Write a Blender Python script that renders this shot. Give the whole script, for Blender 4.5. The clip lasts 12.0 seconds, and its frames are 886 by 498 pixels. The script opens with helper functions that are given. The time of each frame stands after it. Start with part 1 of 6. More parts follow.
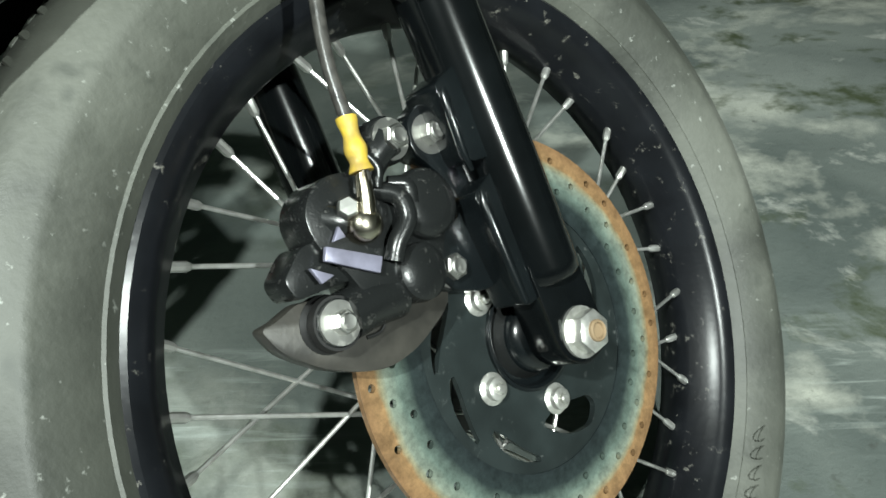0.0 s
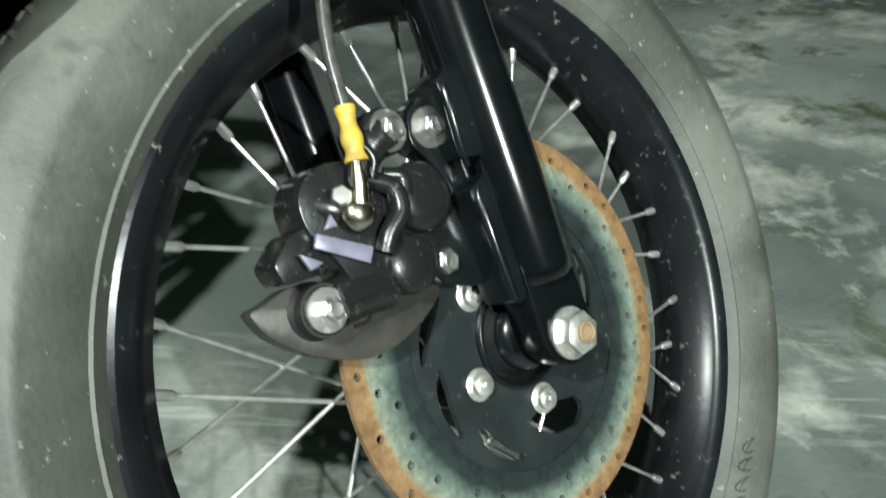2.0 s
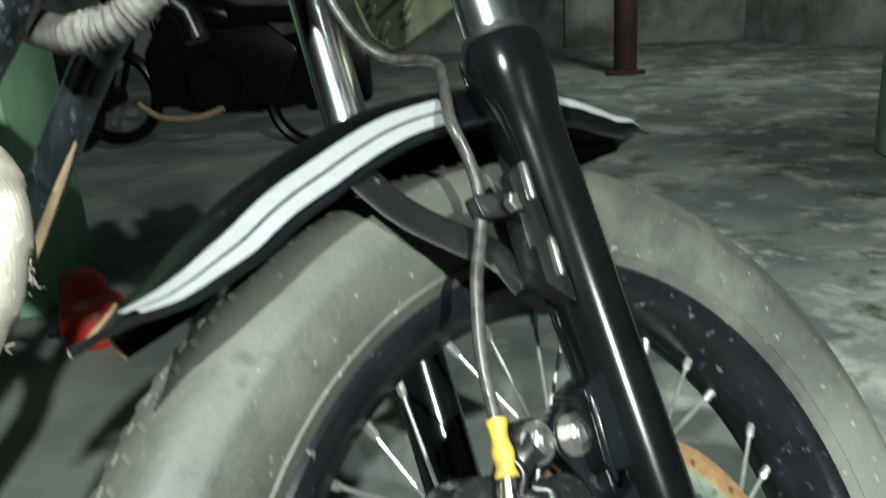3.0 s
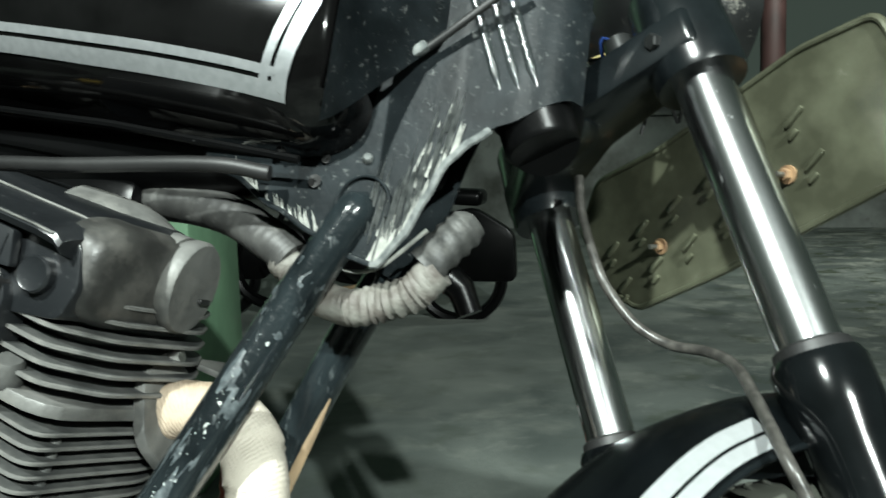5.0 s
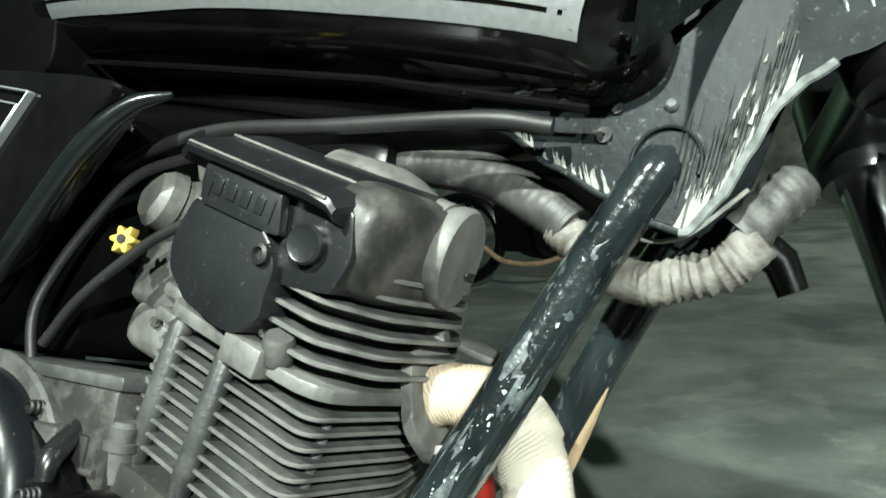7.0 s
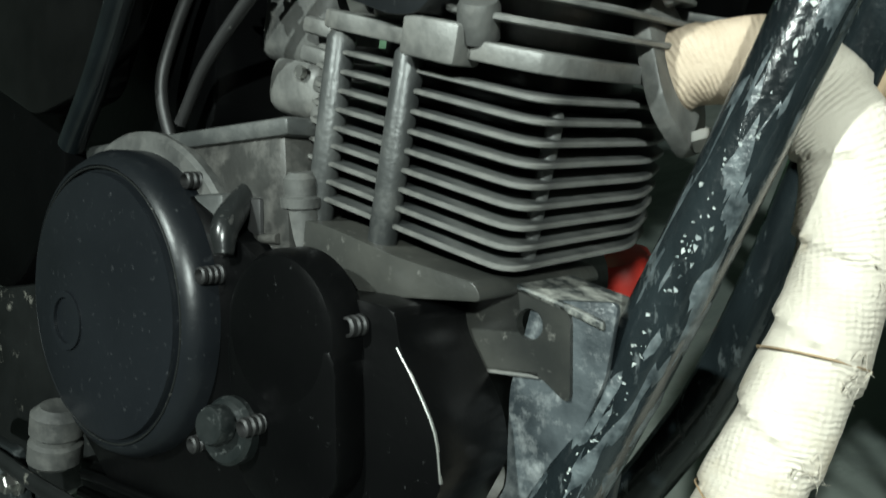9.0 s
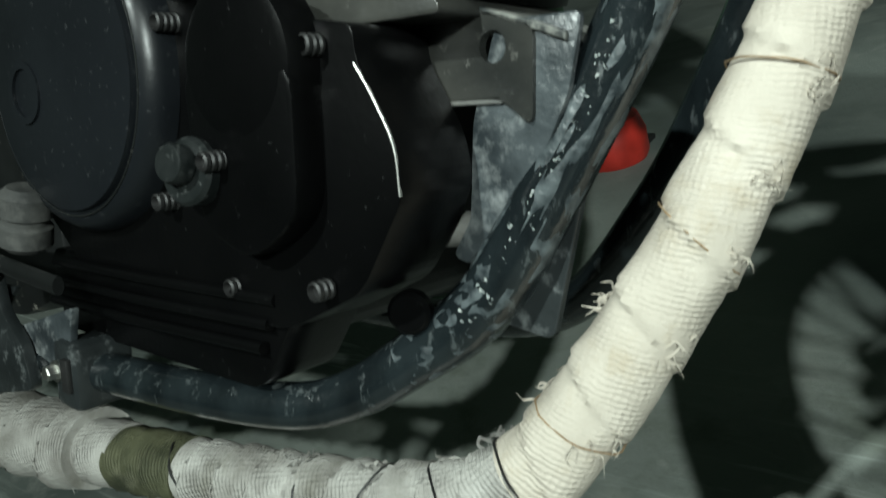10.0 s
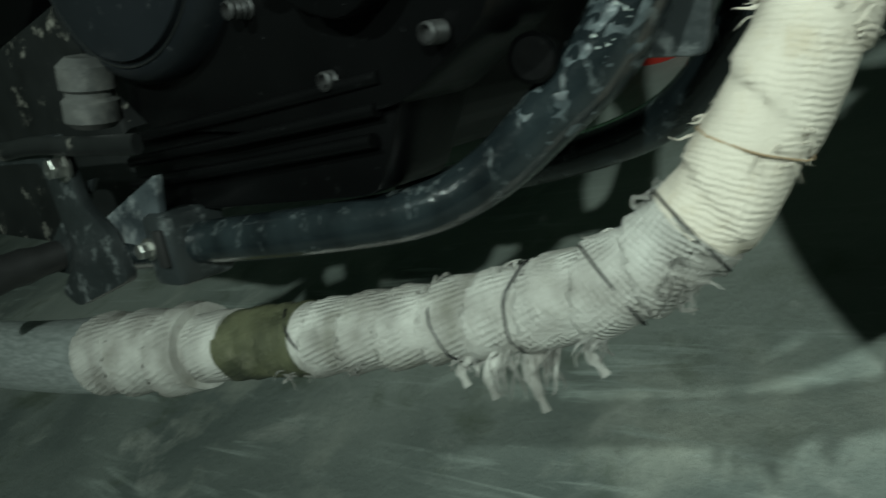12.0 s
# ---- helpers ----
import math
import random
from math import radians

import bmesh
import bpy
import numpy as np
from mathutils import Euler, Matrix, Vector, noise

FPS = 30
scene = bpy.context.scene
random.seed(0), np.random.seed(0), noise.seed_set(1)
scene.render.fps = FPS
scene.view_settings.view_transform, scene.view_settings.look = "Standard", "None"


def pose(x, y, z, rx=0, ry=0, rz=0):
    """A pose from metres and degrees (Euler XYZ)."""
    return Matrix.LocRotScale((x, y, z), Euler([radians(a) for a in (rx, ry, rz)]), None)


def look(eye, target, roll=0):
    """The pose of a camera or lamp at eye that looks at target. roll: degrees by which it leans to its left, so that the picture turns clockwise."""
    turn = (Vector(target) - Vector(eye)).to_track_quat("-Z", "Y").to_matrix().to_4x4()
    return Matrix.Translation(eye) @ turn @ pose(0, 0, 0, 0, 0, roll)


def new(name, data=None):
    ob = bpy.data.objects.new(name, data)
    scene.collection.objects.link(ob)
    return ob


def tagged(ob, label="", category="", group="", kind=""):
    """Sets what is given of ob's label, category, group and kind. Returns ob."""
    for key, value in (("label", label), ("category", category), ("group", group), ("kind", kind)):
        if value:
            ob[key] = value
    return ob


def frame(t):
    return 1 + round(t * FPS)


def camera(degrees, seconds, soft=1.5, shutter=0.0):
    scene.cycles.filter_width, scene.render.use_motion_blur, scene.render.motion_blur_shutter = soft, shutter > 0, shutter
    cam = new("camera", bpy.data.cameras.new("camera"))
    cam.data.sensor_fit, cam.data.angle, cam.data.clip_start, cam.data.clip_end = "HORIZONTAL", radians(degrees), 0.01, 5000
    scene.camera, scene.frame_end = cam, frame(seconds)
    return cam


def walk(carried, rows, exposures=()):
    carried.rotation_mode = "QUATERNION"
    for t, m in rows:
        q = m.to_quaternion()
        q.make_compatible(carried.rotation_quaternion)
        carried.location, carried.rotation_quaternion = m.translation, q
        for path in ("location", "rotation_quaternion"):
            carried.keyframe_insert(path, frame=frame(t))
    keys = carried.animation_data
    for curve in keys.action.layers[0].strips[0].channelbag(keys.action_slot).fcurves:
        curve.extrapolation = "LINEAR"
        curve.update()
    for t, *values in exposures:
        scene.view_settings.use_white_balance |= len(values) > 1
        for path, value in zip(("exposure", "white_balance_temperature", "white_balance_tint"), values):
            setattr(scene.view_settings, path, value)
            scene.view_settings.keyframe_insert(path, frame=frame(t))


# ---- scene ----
cam = camera(58.1, 12.0, soft=1.5, shutter=0.4)
ROWS = [
    (0, 0.0147, -0.4056, 0.6109, 55.68, 4.62, 1.84),
    (0.5, 0.0284, -0.4087, 0.6098, 56.53, 4.43, 4.44),
    (1, 0.0394, -0.4166, 0.6082, 54.07, 3.49, 3.63),
    (1.5, 0.0352, -0.4055, 0.6040, 53.20, 3.58, 3.69),
    (2, 0.0258, -0.4075, 0.6104, 55.57, 2.63, 4.32),
    (2.5, 0.0063, -0.4028, 0.6311, 63.12, 2.15, 6.60),
    (2.7, 0.0011, -0.4002, 0.6391, 67.14, 1.36, 9.32),
    (3, -0.0046, -0.3940, 0.6504, 72.14, 3.44, 11.05),
    (3.2, -0.0091, -0.3887, 0.6579, 75.62, 4.06, 12.02),
    (3.5, -0.0184, -0.3785, 0.6652, 78.79, 3.98, 13.51),
    (3.7, -0.0266, -0.3705, 0.6660, 80.36, 3.89, 14.48),
    (5.3, -0.1299, -0.3788, 0.7374, 84.58, 1.47, 22.03),
    (5.5, -0.1369, -0.3699, 0.7340, 84.96, 1.46, 23.73),
    (6, -0.1627, -0.3548, 0.7344, 85.73, 1.35, 28.44),
    (6.5, -0.1878, -0.3481, 0.7293, 85.58, 1.89, 30.59),
    (7, -0.2112, -0.3392, 0.7214, 82.94, 3.36, 32.59),
    (7.5, -0.2393, -0.3357, 0.7078, 80.74, 6.05, 33.88),
    (7.7, -0.2609, -0.3361, 0.6864, 79.60, 8.99, 35.12),
    (9.3, -0.3315, -0.3031, 0.6093, 71.12, 15.76, 37.84),
    (9.5, -0.3308, -0.3071, 0.5918, 69.91, 16.60, 37.91),
    (10, -0.3217, -0.3268, 0.5469, 65.67, 15.24, 36.97),
    (10.5, -0.3255, -0.3381, 0.5012, 65.69, 15.66, 36.50),
    (11, -0.3537, -0.3464, 0.4621, 63.77, 21.79, 35.28),
    (11.5, -0.3440, -0.3457, 0.4460, 63.24, 25.06, 33.70),
    (12, -0.3819, -0.3692, 0.4538, 64.09, 25.36, 35.95),
]
walk(cam, [(t, pose(x, y, z, a, b, c)) for t, x, y, z, a, b, c in ROWS], exposures=[(0.0, 0.22, 6500, 9), (2.0, 0.26, 6500, 9), (2.5, 0.36, 6500, 9), (3.0, 0.54, 6480, 9), (3.7, 0.44, 6450, 9), (5.3, 0.76, 6500, 8), (6.6, 0.98, 6600, 6), (7.7, 1.12, 6750, 3), (9.3, 0.08, 6400, 6), (10.5, -0.2, 6400, 2), (11.2, -0.38, 6350, -4), (12.0, -0.38, 6350, -5)])

FLOOR_Z = -0.015
# ---- light: one lamp high in front of the motorcycle, a weaker one, an added far fill, dim night sky ----
world = bpy.data.worlds.new("night")
scene.world = world
world.use_nodes = True
world.node_tree.nodes["Background"].inputs[0].default_value = (0.55, 0.75, 0.62, 1)
world.node_tree.nodes["Background"].inputs[1].default_value = 0.048


def lamp(name, eye, target, size, watts, colour, label):
    data = bpy.data.lights.new(name, "AREA")
    data.shape, data.size, data.energy, data.color = "DISK", size, watts, colour
    ob = new(name, data)
    ob.matrix_world = look(eye, target)
    return tagged(ob, label, "lamp")


bulb = bpy.data.lights.new("yard_lamp", "SPOT")
bulb.shadow_soft_size, bulb.energy, bulb.color = 0.05, 960, (0.91, 1.0, 0.955)
bulb.spot_size, bulb.spot_blend = radians(56), 1.0
bulb_ob = tagged(new("yard_lamp", bulb), "small bright white yard lamp above the motorcycle", "lamp")
bulb_ob.matrix_world = look((2.27, -2.95, 2.73), (-0.38, 0.1, 0.42))
twin = bulb.copy()
twin.name, twin.energy, twin.shadow_soft_size, twin.spot_size = "eaves_lamp", 580, 0.05, radians(40)
twin_ob = tagged(new("eaves_lamp", twin), "small bright white lamp under the eaves", "lamp")
twin_ob.matrix_world = look((-0.6, -2.1, 2.9), (-0.05, 0.12, 0.58))
# added fill without a known source, brightens the wall and far floor
lamp("far_fill", (0.6, 4.4, 2.7), (0.1, 7.6, 0.1), 0.4, 40, (0.9, 1.0, 0.93), "unseen white fill light added for the yard wall and far floor")


# ---- materials ----
def mat(name, colour, rough=0.5, metal=0.0, dark=None, scale=30.0, grain=220.0, bump=0.15, dust=0.0, dustcol=(0.30, 0.29, 0.25), dustscale=18.0, coat=0.0, streak=None, soft=0.0, spec=0.5):
    """A painted or metal surface: mottled colour, fine grain, dust in patches."""
    m = bpy.data.materials.new(name)
    m.use_nodes = True
    n, l = m.node_tree.nodes, m.node_tree.links
    b = n["Principled BSDF"]
    co = n.new("ShaderNodeTexCoord")
    at = co.outputs["Object"]
    if streak:
        mp = n.new("ShaderNodeMapping")
        mp.inputs["Scale"].default_value = streak
        l.new(at, mp.inputs["Vector"])
        at = mp.outputs["Vector"]
    n1 = n.new("ShaderNodeTexNoise")
    n1.inputs["Scale"].default_value, n1.inputs["Detail"].default_value = scale, 6
    l.new(at, n1.inputs["Vector"])
    n2 = n.new("ShaderNodeTexNoise")
    n2.inputs["Scale"].default_value, n2.inputs["Detail"].default_value = grain, 3
    l.new(co.outputs["Object"], n2.inputs["Vector"])
    mix = n.new("ShaderNodeMix")
    mix.data_type = "RGBA"
    dk = dark if dark else tuple(c * 0.6 for c in colour)
    mix.inputs["A"].default_value, mix.inputs["B"].default_value = (*dk, 1), (*colour, 1)
    ramp = n.new("ShaderNodeMapRange")
    ramp.inputs["From Min"].default_value, ramp.inputs["From Max"].default_value = 0.35, 0.65
    l.new(n1.outputs["Fac"], ramp.inputs["Value"])
    l.new(ramp.outputs["Result"], mix.inputs["Factor"])
    out, rgh = mix.outputs["Result"], None
    if dust > 0:
        n3 = n.new("ShaderNodeTexNoise")
        n3.inputs["Scale"].default_value, n3.inputs["Detail"].default_value, n3.inputs["Roughness"].default_value = dustscale, 9, 0.7
        l.new(at, n3.inputs["Vector"])
        r3 = n.new("ShaderNodeMapRange")
        r3.inputs["From Min"].default_value, r3.inputs["From Max"].default_value = 0.72 - 0.4 * dust - soft, 0.86 - 0.3 * dust + soft
        l.new(n3.outputs["Fac"], r3.inputs["Value"])
        m2 = n.new("ShaderNodeMix")
        m2.data_type = "RGBA"
        m2.inputs["B"].default_value = (*dustcol, 1)
        l.new(r3.outputs["Result"], m2.inputs["Factor"])
        l.new(out, m2.inputs["A"])
        out = m2.outputs["Result"]
        r4 = n.new("ShaderNodeMapRange")
        r4.inputs["To Min"].default_value, r4.inputs["To Max"].default_value = rough, 0.85
        l.new(r3.outputs["Result"], r4.inputs["Value"])
        rgh = r4.outputs["Result"]
        if metal > 0:
            r5 = n.new("ShaderNodeMapRange")
            r5.inputs["To Min"].default_value, r5.inputs["To Max"].default_value = metal, 0.0
            l.new(r3.outputs["Result"], r5.inputs["Value"])
            l.new(r5.outputs["Result"], b.inputs["Metallic"])
    l.new(out, b.inputs["Base Color"])
    b.inputs["Metallic"].default_value = metal
    if rgh is None:
        r6 = n.new("ShaderNodeMapRange")
        r6.inputs["To Min"].default_value, r6.inputs["To Max"].default_value = max(rough - 0.08, 0.03), rough + 0.1
        l.new(n1.outputs["Fac"], r6.inputs["Value"])
        rgh = r6.outputs["Result"]
    l.new(rgh, b.inputs["Roughness"])
    b.inputs["Specular IOR Level"].default_value = spec
    b.inputs["Coat Weight"].default_value = coat
    b.inputs["Coat Roughness"].default_value = 0.06
    bp = n.new("ShaderNodeBump")
    bp.inputs["Strength"].default_value, bp.inputs["Distance"].default_value = bump, 0.001
    l.new(n2.outputs["Fac"], bp.inputs["Height"])
    if dust > 0:
        hs = n.new("ShaderNodeMath")
        hs.operation = "MULTIPLY_ADD"
        hs.inputs[1].default_value = 0.25
        l.new(r3.outputs["Result"], hs.inputs[0])
        l.new(n2.outputs["Fac"], hs.inputs[2])
        l.new(hs.outputs[0], bp.inputs["Height"])
    l.new(bp.outputs["Normal"], b.inputs["Normal"])
    return m


GLOSS = mat("black_gloss_paint", (0.006, 0.008, 0.009), 0.23, bump=0.04, coat=0.2, dust=0.16, dustscale=120, dustcol=(0.14, 0.14, 0.13), spec=0.55)
SPOKEM = mat("bright_spoke_steel", (0.75, 0.75, 0.72), 0.36, 0.85, dark=(0.5, 0.5, 0.47), scale=90, bump=0.1, dust=0.2, dustscale=160, dustcol=(0.42, 0.41, 0.37))
CASTP = mat("black_satin_casting_paint", (0.011, 0.012, 0.012), 0.27, dark=(0.010, 0.011, 0.011), scale=40, grain=700, bump=0.12, dust=0.22, dustscale=190, dustcol=(0.14, 0.135, 0.125), soft=0.03)
COVERM = mat("dusty_blue_black_cover", (0.013, 0.0145, 0.016), 0.30, dark=(0.007, 0.008, 0.009), scale=12, dust=0.20, dustscale=200, dustcol=(0.09, 0.094, 0.094), soft=0.04, bump=0.15)
DOMEM = mat("satin_black_dusty_dome", (0.0088, 0.0104, 0.0124), 0.33, dark=(0.0050, 0.0061, 0.0074), scale=9, dust=0.20, dustscale=200, dustcol=(0.05, 0.053, 0.055), soft=0.04, bump=0.1, spec=0.3)
DUSTDARK = mat("dark_dusty_alloy", (0.075, 0.076, 0.072), 0.55, dark=(0.030, 0.031, 0.030), scale=40, dust=0.34, dustscale=70, dustcol=(0.115, 0.113, 0.104), soft=0.1, bump=0.4)
LOOMM = mat("dusty_smooth_sleeve", (0.06, 0.06, 0.057), 0.5, dark=(0.03, 0.03, 0.029), scale=60, dust=0.3, dustscale=90, dustcol=(0.16, 0.16, 0.15), soft=0.05)
TANKP = mat("black_tank_paint", (0.004, 0.004, 0.004), 0.05, bump=0.01, coat=0.15, spec=0.3)
SATIN = mat("black_satin_paint", (0.012, 0.013, 0.013), 0.35, bump=0.1, dust=0.3, dustscale=40)
FRAMEP = mat("muddy_black_frame_paint", (0.014, 0.019, 0.021), 0.18, dark=(0.005, 0.007, 0.008), scale=38, bump=0.45, dust=0.30, dustscale=95, dustcol=(0.13, 0.148, 0.15), soft=0.03, streak=(1, 1, 0.35), spec=0.5, coat=0.35)
HOSEGREY = mat("dusty_grey_hose", (0.065, 0.062, 0.056), 0.33, dark=(0.028, 0.027, 0.025), scale=140, bump=0.3)
RIMP = mat("black_rim_paint", (0.008, 0.009, 0.011), 0.30, bump=0.08, dust=0.3, dustscale=90, spec=0.32)
RUBBER = mat("dusty_tyre_rubber", (0.082, 0.087, 0.072), 0.55, dark=(0.036, 0.039, 0.032), scale=12, bump=0.35, dust=0.30, dustscale=5, dustcol=(0.16, 0.165, 0.14), soft=0.09, spec=0.6)


def specked(m, scale, low, high, colour):
    """Fine spatter over an existing surface colour."""
    n, l = m.node_tree.nodes, m.node_tree.links
    sock = n["Principled BSDF"].inputs["Base Color"]
    t = n.new("ShaderNodeTexNoise")
    t.inputs["Scale"].default_value, t.inputs["Detail"].default_value, t.inputs["Roughness"].default_value = scale, 3, 0.6
    l.new(n["Texture Coordinate"].outputs["Object"], t.inputs["Vector"])
    r = n.new("ShaderNodeMapRange")
    r.inputs["From Min"].default_value, r.inputs["From Max"].default_value = low, high
    l.new(t.outputs["Fac"], r.inputs["Value"])
    x = n.new("ShaderNodeMix")
    x.data_type = "RGBA"
    x.inputs["B"].default_value = (*colour, 1)
    l.new(r.outputs["Result"], x.inputs["Factor"])
    l.new(sock.links[0].from_socket, x.inputs["A"])
    l.new(x.outputs["Result"], sock)


specked(RUBBER, 150, 0.66, 0.76, (0.27, 0.28, 0.255))
specked(RUBBER, 28, 0.62, 0.74, (0.05, 0.055, 0.045))
HOSE = mat("black_rubber", (0.014, 0.014, 0.014), 0.5, dust=0.18, dustscale=70, dustcol=(0.12, 0.12, 0.11))
CHROME = mat("chrome", (0.74, 0.76, 0.76), 0.22, 1.0, bump=0.05, dust=0.17, dustscale=60, dustcol=(0.34, 0.34, 0.31), streak=(1, 1, 0.3))
STEEL = mat("zinc_steel", (0.56, 0.56, 0.53), 0.40, 1.0, dust=0.38, dustscale=160, dustcol=(0.32, 0.30, 0.26))
SILENCERM = mat("scratched_dull_chrome", (0.52, 0.55, 0.54), 0.36, 0.6, dark=(0.34, 0.37, 0.36), scale=60, bump=0.1, dust=0.2, dustscale=60, dustcol=(0.2, 0.2, 0.18), streak=(1, 6, 6))
BRIGHTBOLT = mat("bright_zinc_plating", (0.74, 0.74, 0.70), 0.34, 0.8, dark=(0.5, 0.5, 0.46), scale=160, bump=0.1, dust=0.15, dustscale=200, dustcol=(0.4, 0.39, 0.35))
ALLOY = mat("dusty_grey_alloy", (0.165, 0.166, 0.158), 0.46, 0.2, dark=(0.060, 0.061, 0.058), scale=26, dust=0.36, dustscale=34, dustcol=(0.19, 0.185, 0.168), bump=0.4, soft=0.12)
FINM = mat("oily_grey_cylinder_alloy", (0.080, 0.083, 0.081), 0.40, 0.25, dark=(0.026, 0.028, 0.028), scale=14, dust=0.34, dustscale=30, dustcol=(0.115, 0.115, 0.106), bump=0.4, soft=0.12)
HOODM = mat("oily_dusty_hood_paint", (0.040, 0.040, 0.037), 0.36, dark=(0.018, 0.018, 0.017), scale=22, dust=0.34, dustscale=45, dustcol=(0.105, 0.10, 0.09), soft=0.12, bump=0.25)
LEGP = mat("black_fork_enamel", (0.004, 0.005, 0.0055), 0.15, bump=0.02, coat=0.1, dust=0.06, dustscale=150, dustcol=(0.10, 0.10, 0.095), spec=0.45)
LEDGEM = mat("brown_oily_casting", (0.046, 0.046, 0.041), 0.30, dark=(0.016, 0.017, 0.016), scale=16, dust=0.2, dustscale=160, dustcol=(0.16, 0.155, 0.14), soft=0.04, bump=0.2)
# engine paint; its near-black also paints shade in fin gaps and on parked motorcycles
BLKALLOY = mat("dusty_black_paint_and_shade", (0.0026, 0.0027, 0.0028), 0.30, dark=(0.0014, 0.0015, 0.0016), scale=10, dust=0.14, dustscale=220, dustcol=(0.04, 0.042, 0.042), bump=0.12, soft=0.02, spec=0.14)
RUST = mat("rusty_steel", (0.30, 0.19, 0.10), 0.75, 0.1, dark=(0.15, 0.085, 0.045), scale=120, bump=0.4)
DISCM = mat("dark_disc_steel", (0.026, 0.034, 0.034), 0.32, 0.25, bump=0.1, dust=0.2, dustscale=150, dustcol=(0.12, 0.13, 0.125), soft=0.03)
SILVER = mat("silver_stripe_paint", (0.50, 0.52, 0.53), 0.36, 0.5, dark=(0.46, 0.48, 0.49), bump=0.03, scale=200)
TANKSILVER = mat("silver_tank_stripe_paint", (0.48, 0.50, 0.51), 0.34, 0.68, dark=(0.42, 0.44, 0.45), bump=0.03, scale=200)
YELLOW = mat("yellow_plastic", (0.60, 0.42, 0.045), 0.5, dark=(0.36, 0.25, 0.06), scale=120, bump=0.2)
GREEN = mat("green_painted_concrete", (0.20, 0.36, 0.22), 0.6, dark=(0.15, 0.28, 0.17), scale=8, bump=0.2, dust=0.25, dustscale=10)
PALEGREEN = mat("pale_green_paint", (0.45, 0.62, 0.48), 0.6, scale=8, bump=0.2)
RED = mat("red_plastic", (0.45, 0.03, 0.02), 0.35, scale=20, bump=0.1)
# pale plaster broken by large dark noise patches
WALLP = mat("weathered_wall_plaster", (0.38, 0.40, 0.38), 0.85, dark=(0.12, 0.125, 0.11), scale=2.2, grain=40, bump=0.5, dust=0.36, dustscale=3, dustcol=(0.07, 0.075, 0.06), soft=0.03)
DARKRED = mat("dark_red_brown_paint", (0.05, 0.022, 0.02), 0.6, scale=6)


def woven(name, light, darkc, stain, rib=0.2, cross=0.15):
    """Fabric tape wound round a tube: fine slanting ribs, stains."""
    m = mat(name, light, 0.7, dark=darkc, scale=30, grain=500, bump=0.3, dust=0.33, dustscale=24, dustcol=stain, soft=0.05)
    n, l = m.node_tree.nodes, m.node_tree.links
    b = n["Principled BSDF"]
    uv = n.new("ShaderNodeUVMap")
    mp = n.new("ShaderNodeMapping")
    mp.inputs["Scale"].default_value = (1.0, 0.14, 1)
    mp.inputs["Rotation"].default_value = (0, 0, radians(14))
    l.new(uv.outputs["UV"], mp.inputs["Vector"])
    w1 = n.new("ShaderNodeTexWave")
    w1.inputs["Scale"].default_value, w1.inputs["Distortion"].default_value, w1.inputs["Detail"].default_value, w1.inputs["Detail Scale"].default_value = 115, 4.0, 3, 1.0
    l.new(mp.outputs["Vector"], w1.inputs["Vector"])
    w2 = n.new("ShaderNodeTexWave")
    w2.bands_direction = "Y"
    w2.inputs["Scale"].default_value, w2.inputs["Distortion"].default_value = 90, 1.0
    l.new(mp.outputs["Vector"], w2.inputs["Vector"])
    mx = n.new("ShaderNodeMath")
    mx.operation = "MULTIPLY_ADD"
    l.new(w2.outputs["Fac"], mx.inputs[0])
    mx.inputs[1].default_value = cross
    l.new(w1.outputs["Fac"], mx.inputs[2])
    fade = n.new("ShaderNodeTexNoise")
    fade.inputs["Scale"].default_value, fade.inputs["Detail"].default_value = 45, 4
    l.new(n["Texture Coordinate"].outputs["Object"], fade.inputs["Vector"])
    fr = n.new("ShaderNodeMapRange")
    fr.inputs["From Min"].default_value, fr.inputs["From Max"].default_value = 0.38, 0.66
    l.new(fade.outputs["Fac"], fr.inputs["Value"])
    mz = n.new("ShaderNodeMath")
    mz.operation = "MULTIPLY"
    l.new(mx.outputs[0], mz.inputs[0])
    l.new(fr.outputs["Result"], mz.inputs[1])
    fz = n.new("ShaderNodeTexNoise")
    fz.inputs["Scale"].default_value, fz.inputs["Detail"].default_value, fz.inputs["Roughness"].default_value = 260, 6, 0.7
    l.new(n["Texture Coordinate"].outputs["Object"], fz.inputs["Vector"])
    mw = n.new("ShaderNodeMath")
    mw.operation = "MULTIPLY_ADD"
    l.new(fz.outputs["Fac"], mw.inputs[0])
    mw.inputs[1].default_value = 1.2
    l.new(mz.outputs[0], mw.inputs[2])
    bp = n.new("ShaderNodeBump")
    bp.inputs["Strength"].default_value, bp.inputs["Distance"].default_value = rib + 0.3, 0.0013
    l.new(mw.outputs[0], bp.inputs["Height"])
    l.new(bp.outputs["Normal"], b.inputs["Normal"])
    return m


WRAP = woven("cream_fabric_wrap", (0.52, 0.475, 0.405), (0.415, 0.375, 0.315), (0.33, 0.265, 0.17), 0.22, 0.35)
WRAPPEACH = woven("peach_fabric_wrap", (0.47, 0.38, 0.29), (0.36, 0.28, 0.20), (0.26, 0.20, 0.13), 0.3)
WRAPGREY = woven("grey_fabric_wrap", (0.43, 0.42, 0.39), (0.22, 0.21, 0.19), (0.12, 0.115, 0.085), 0.6, 0.5)
WRAPOLIVE = woven("oily_olive_wrap", (0.085, 0.088, 0.045), (0.018, 0.022, 0.008), (0.20, 0.195, 0.13), 0.6)
MUDDY = mat("grey_mud_film", (0.15, 0.16, 0.155), 0.7, dark=(0.045, 0.052, 0.052), scale=120, bump=0.5)
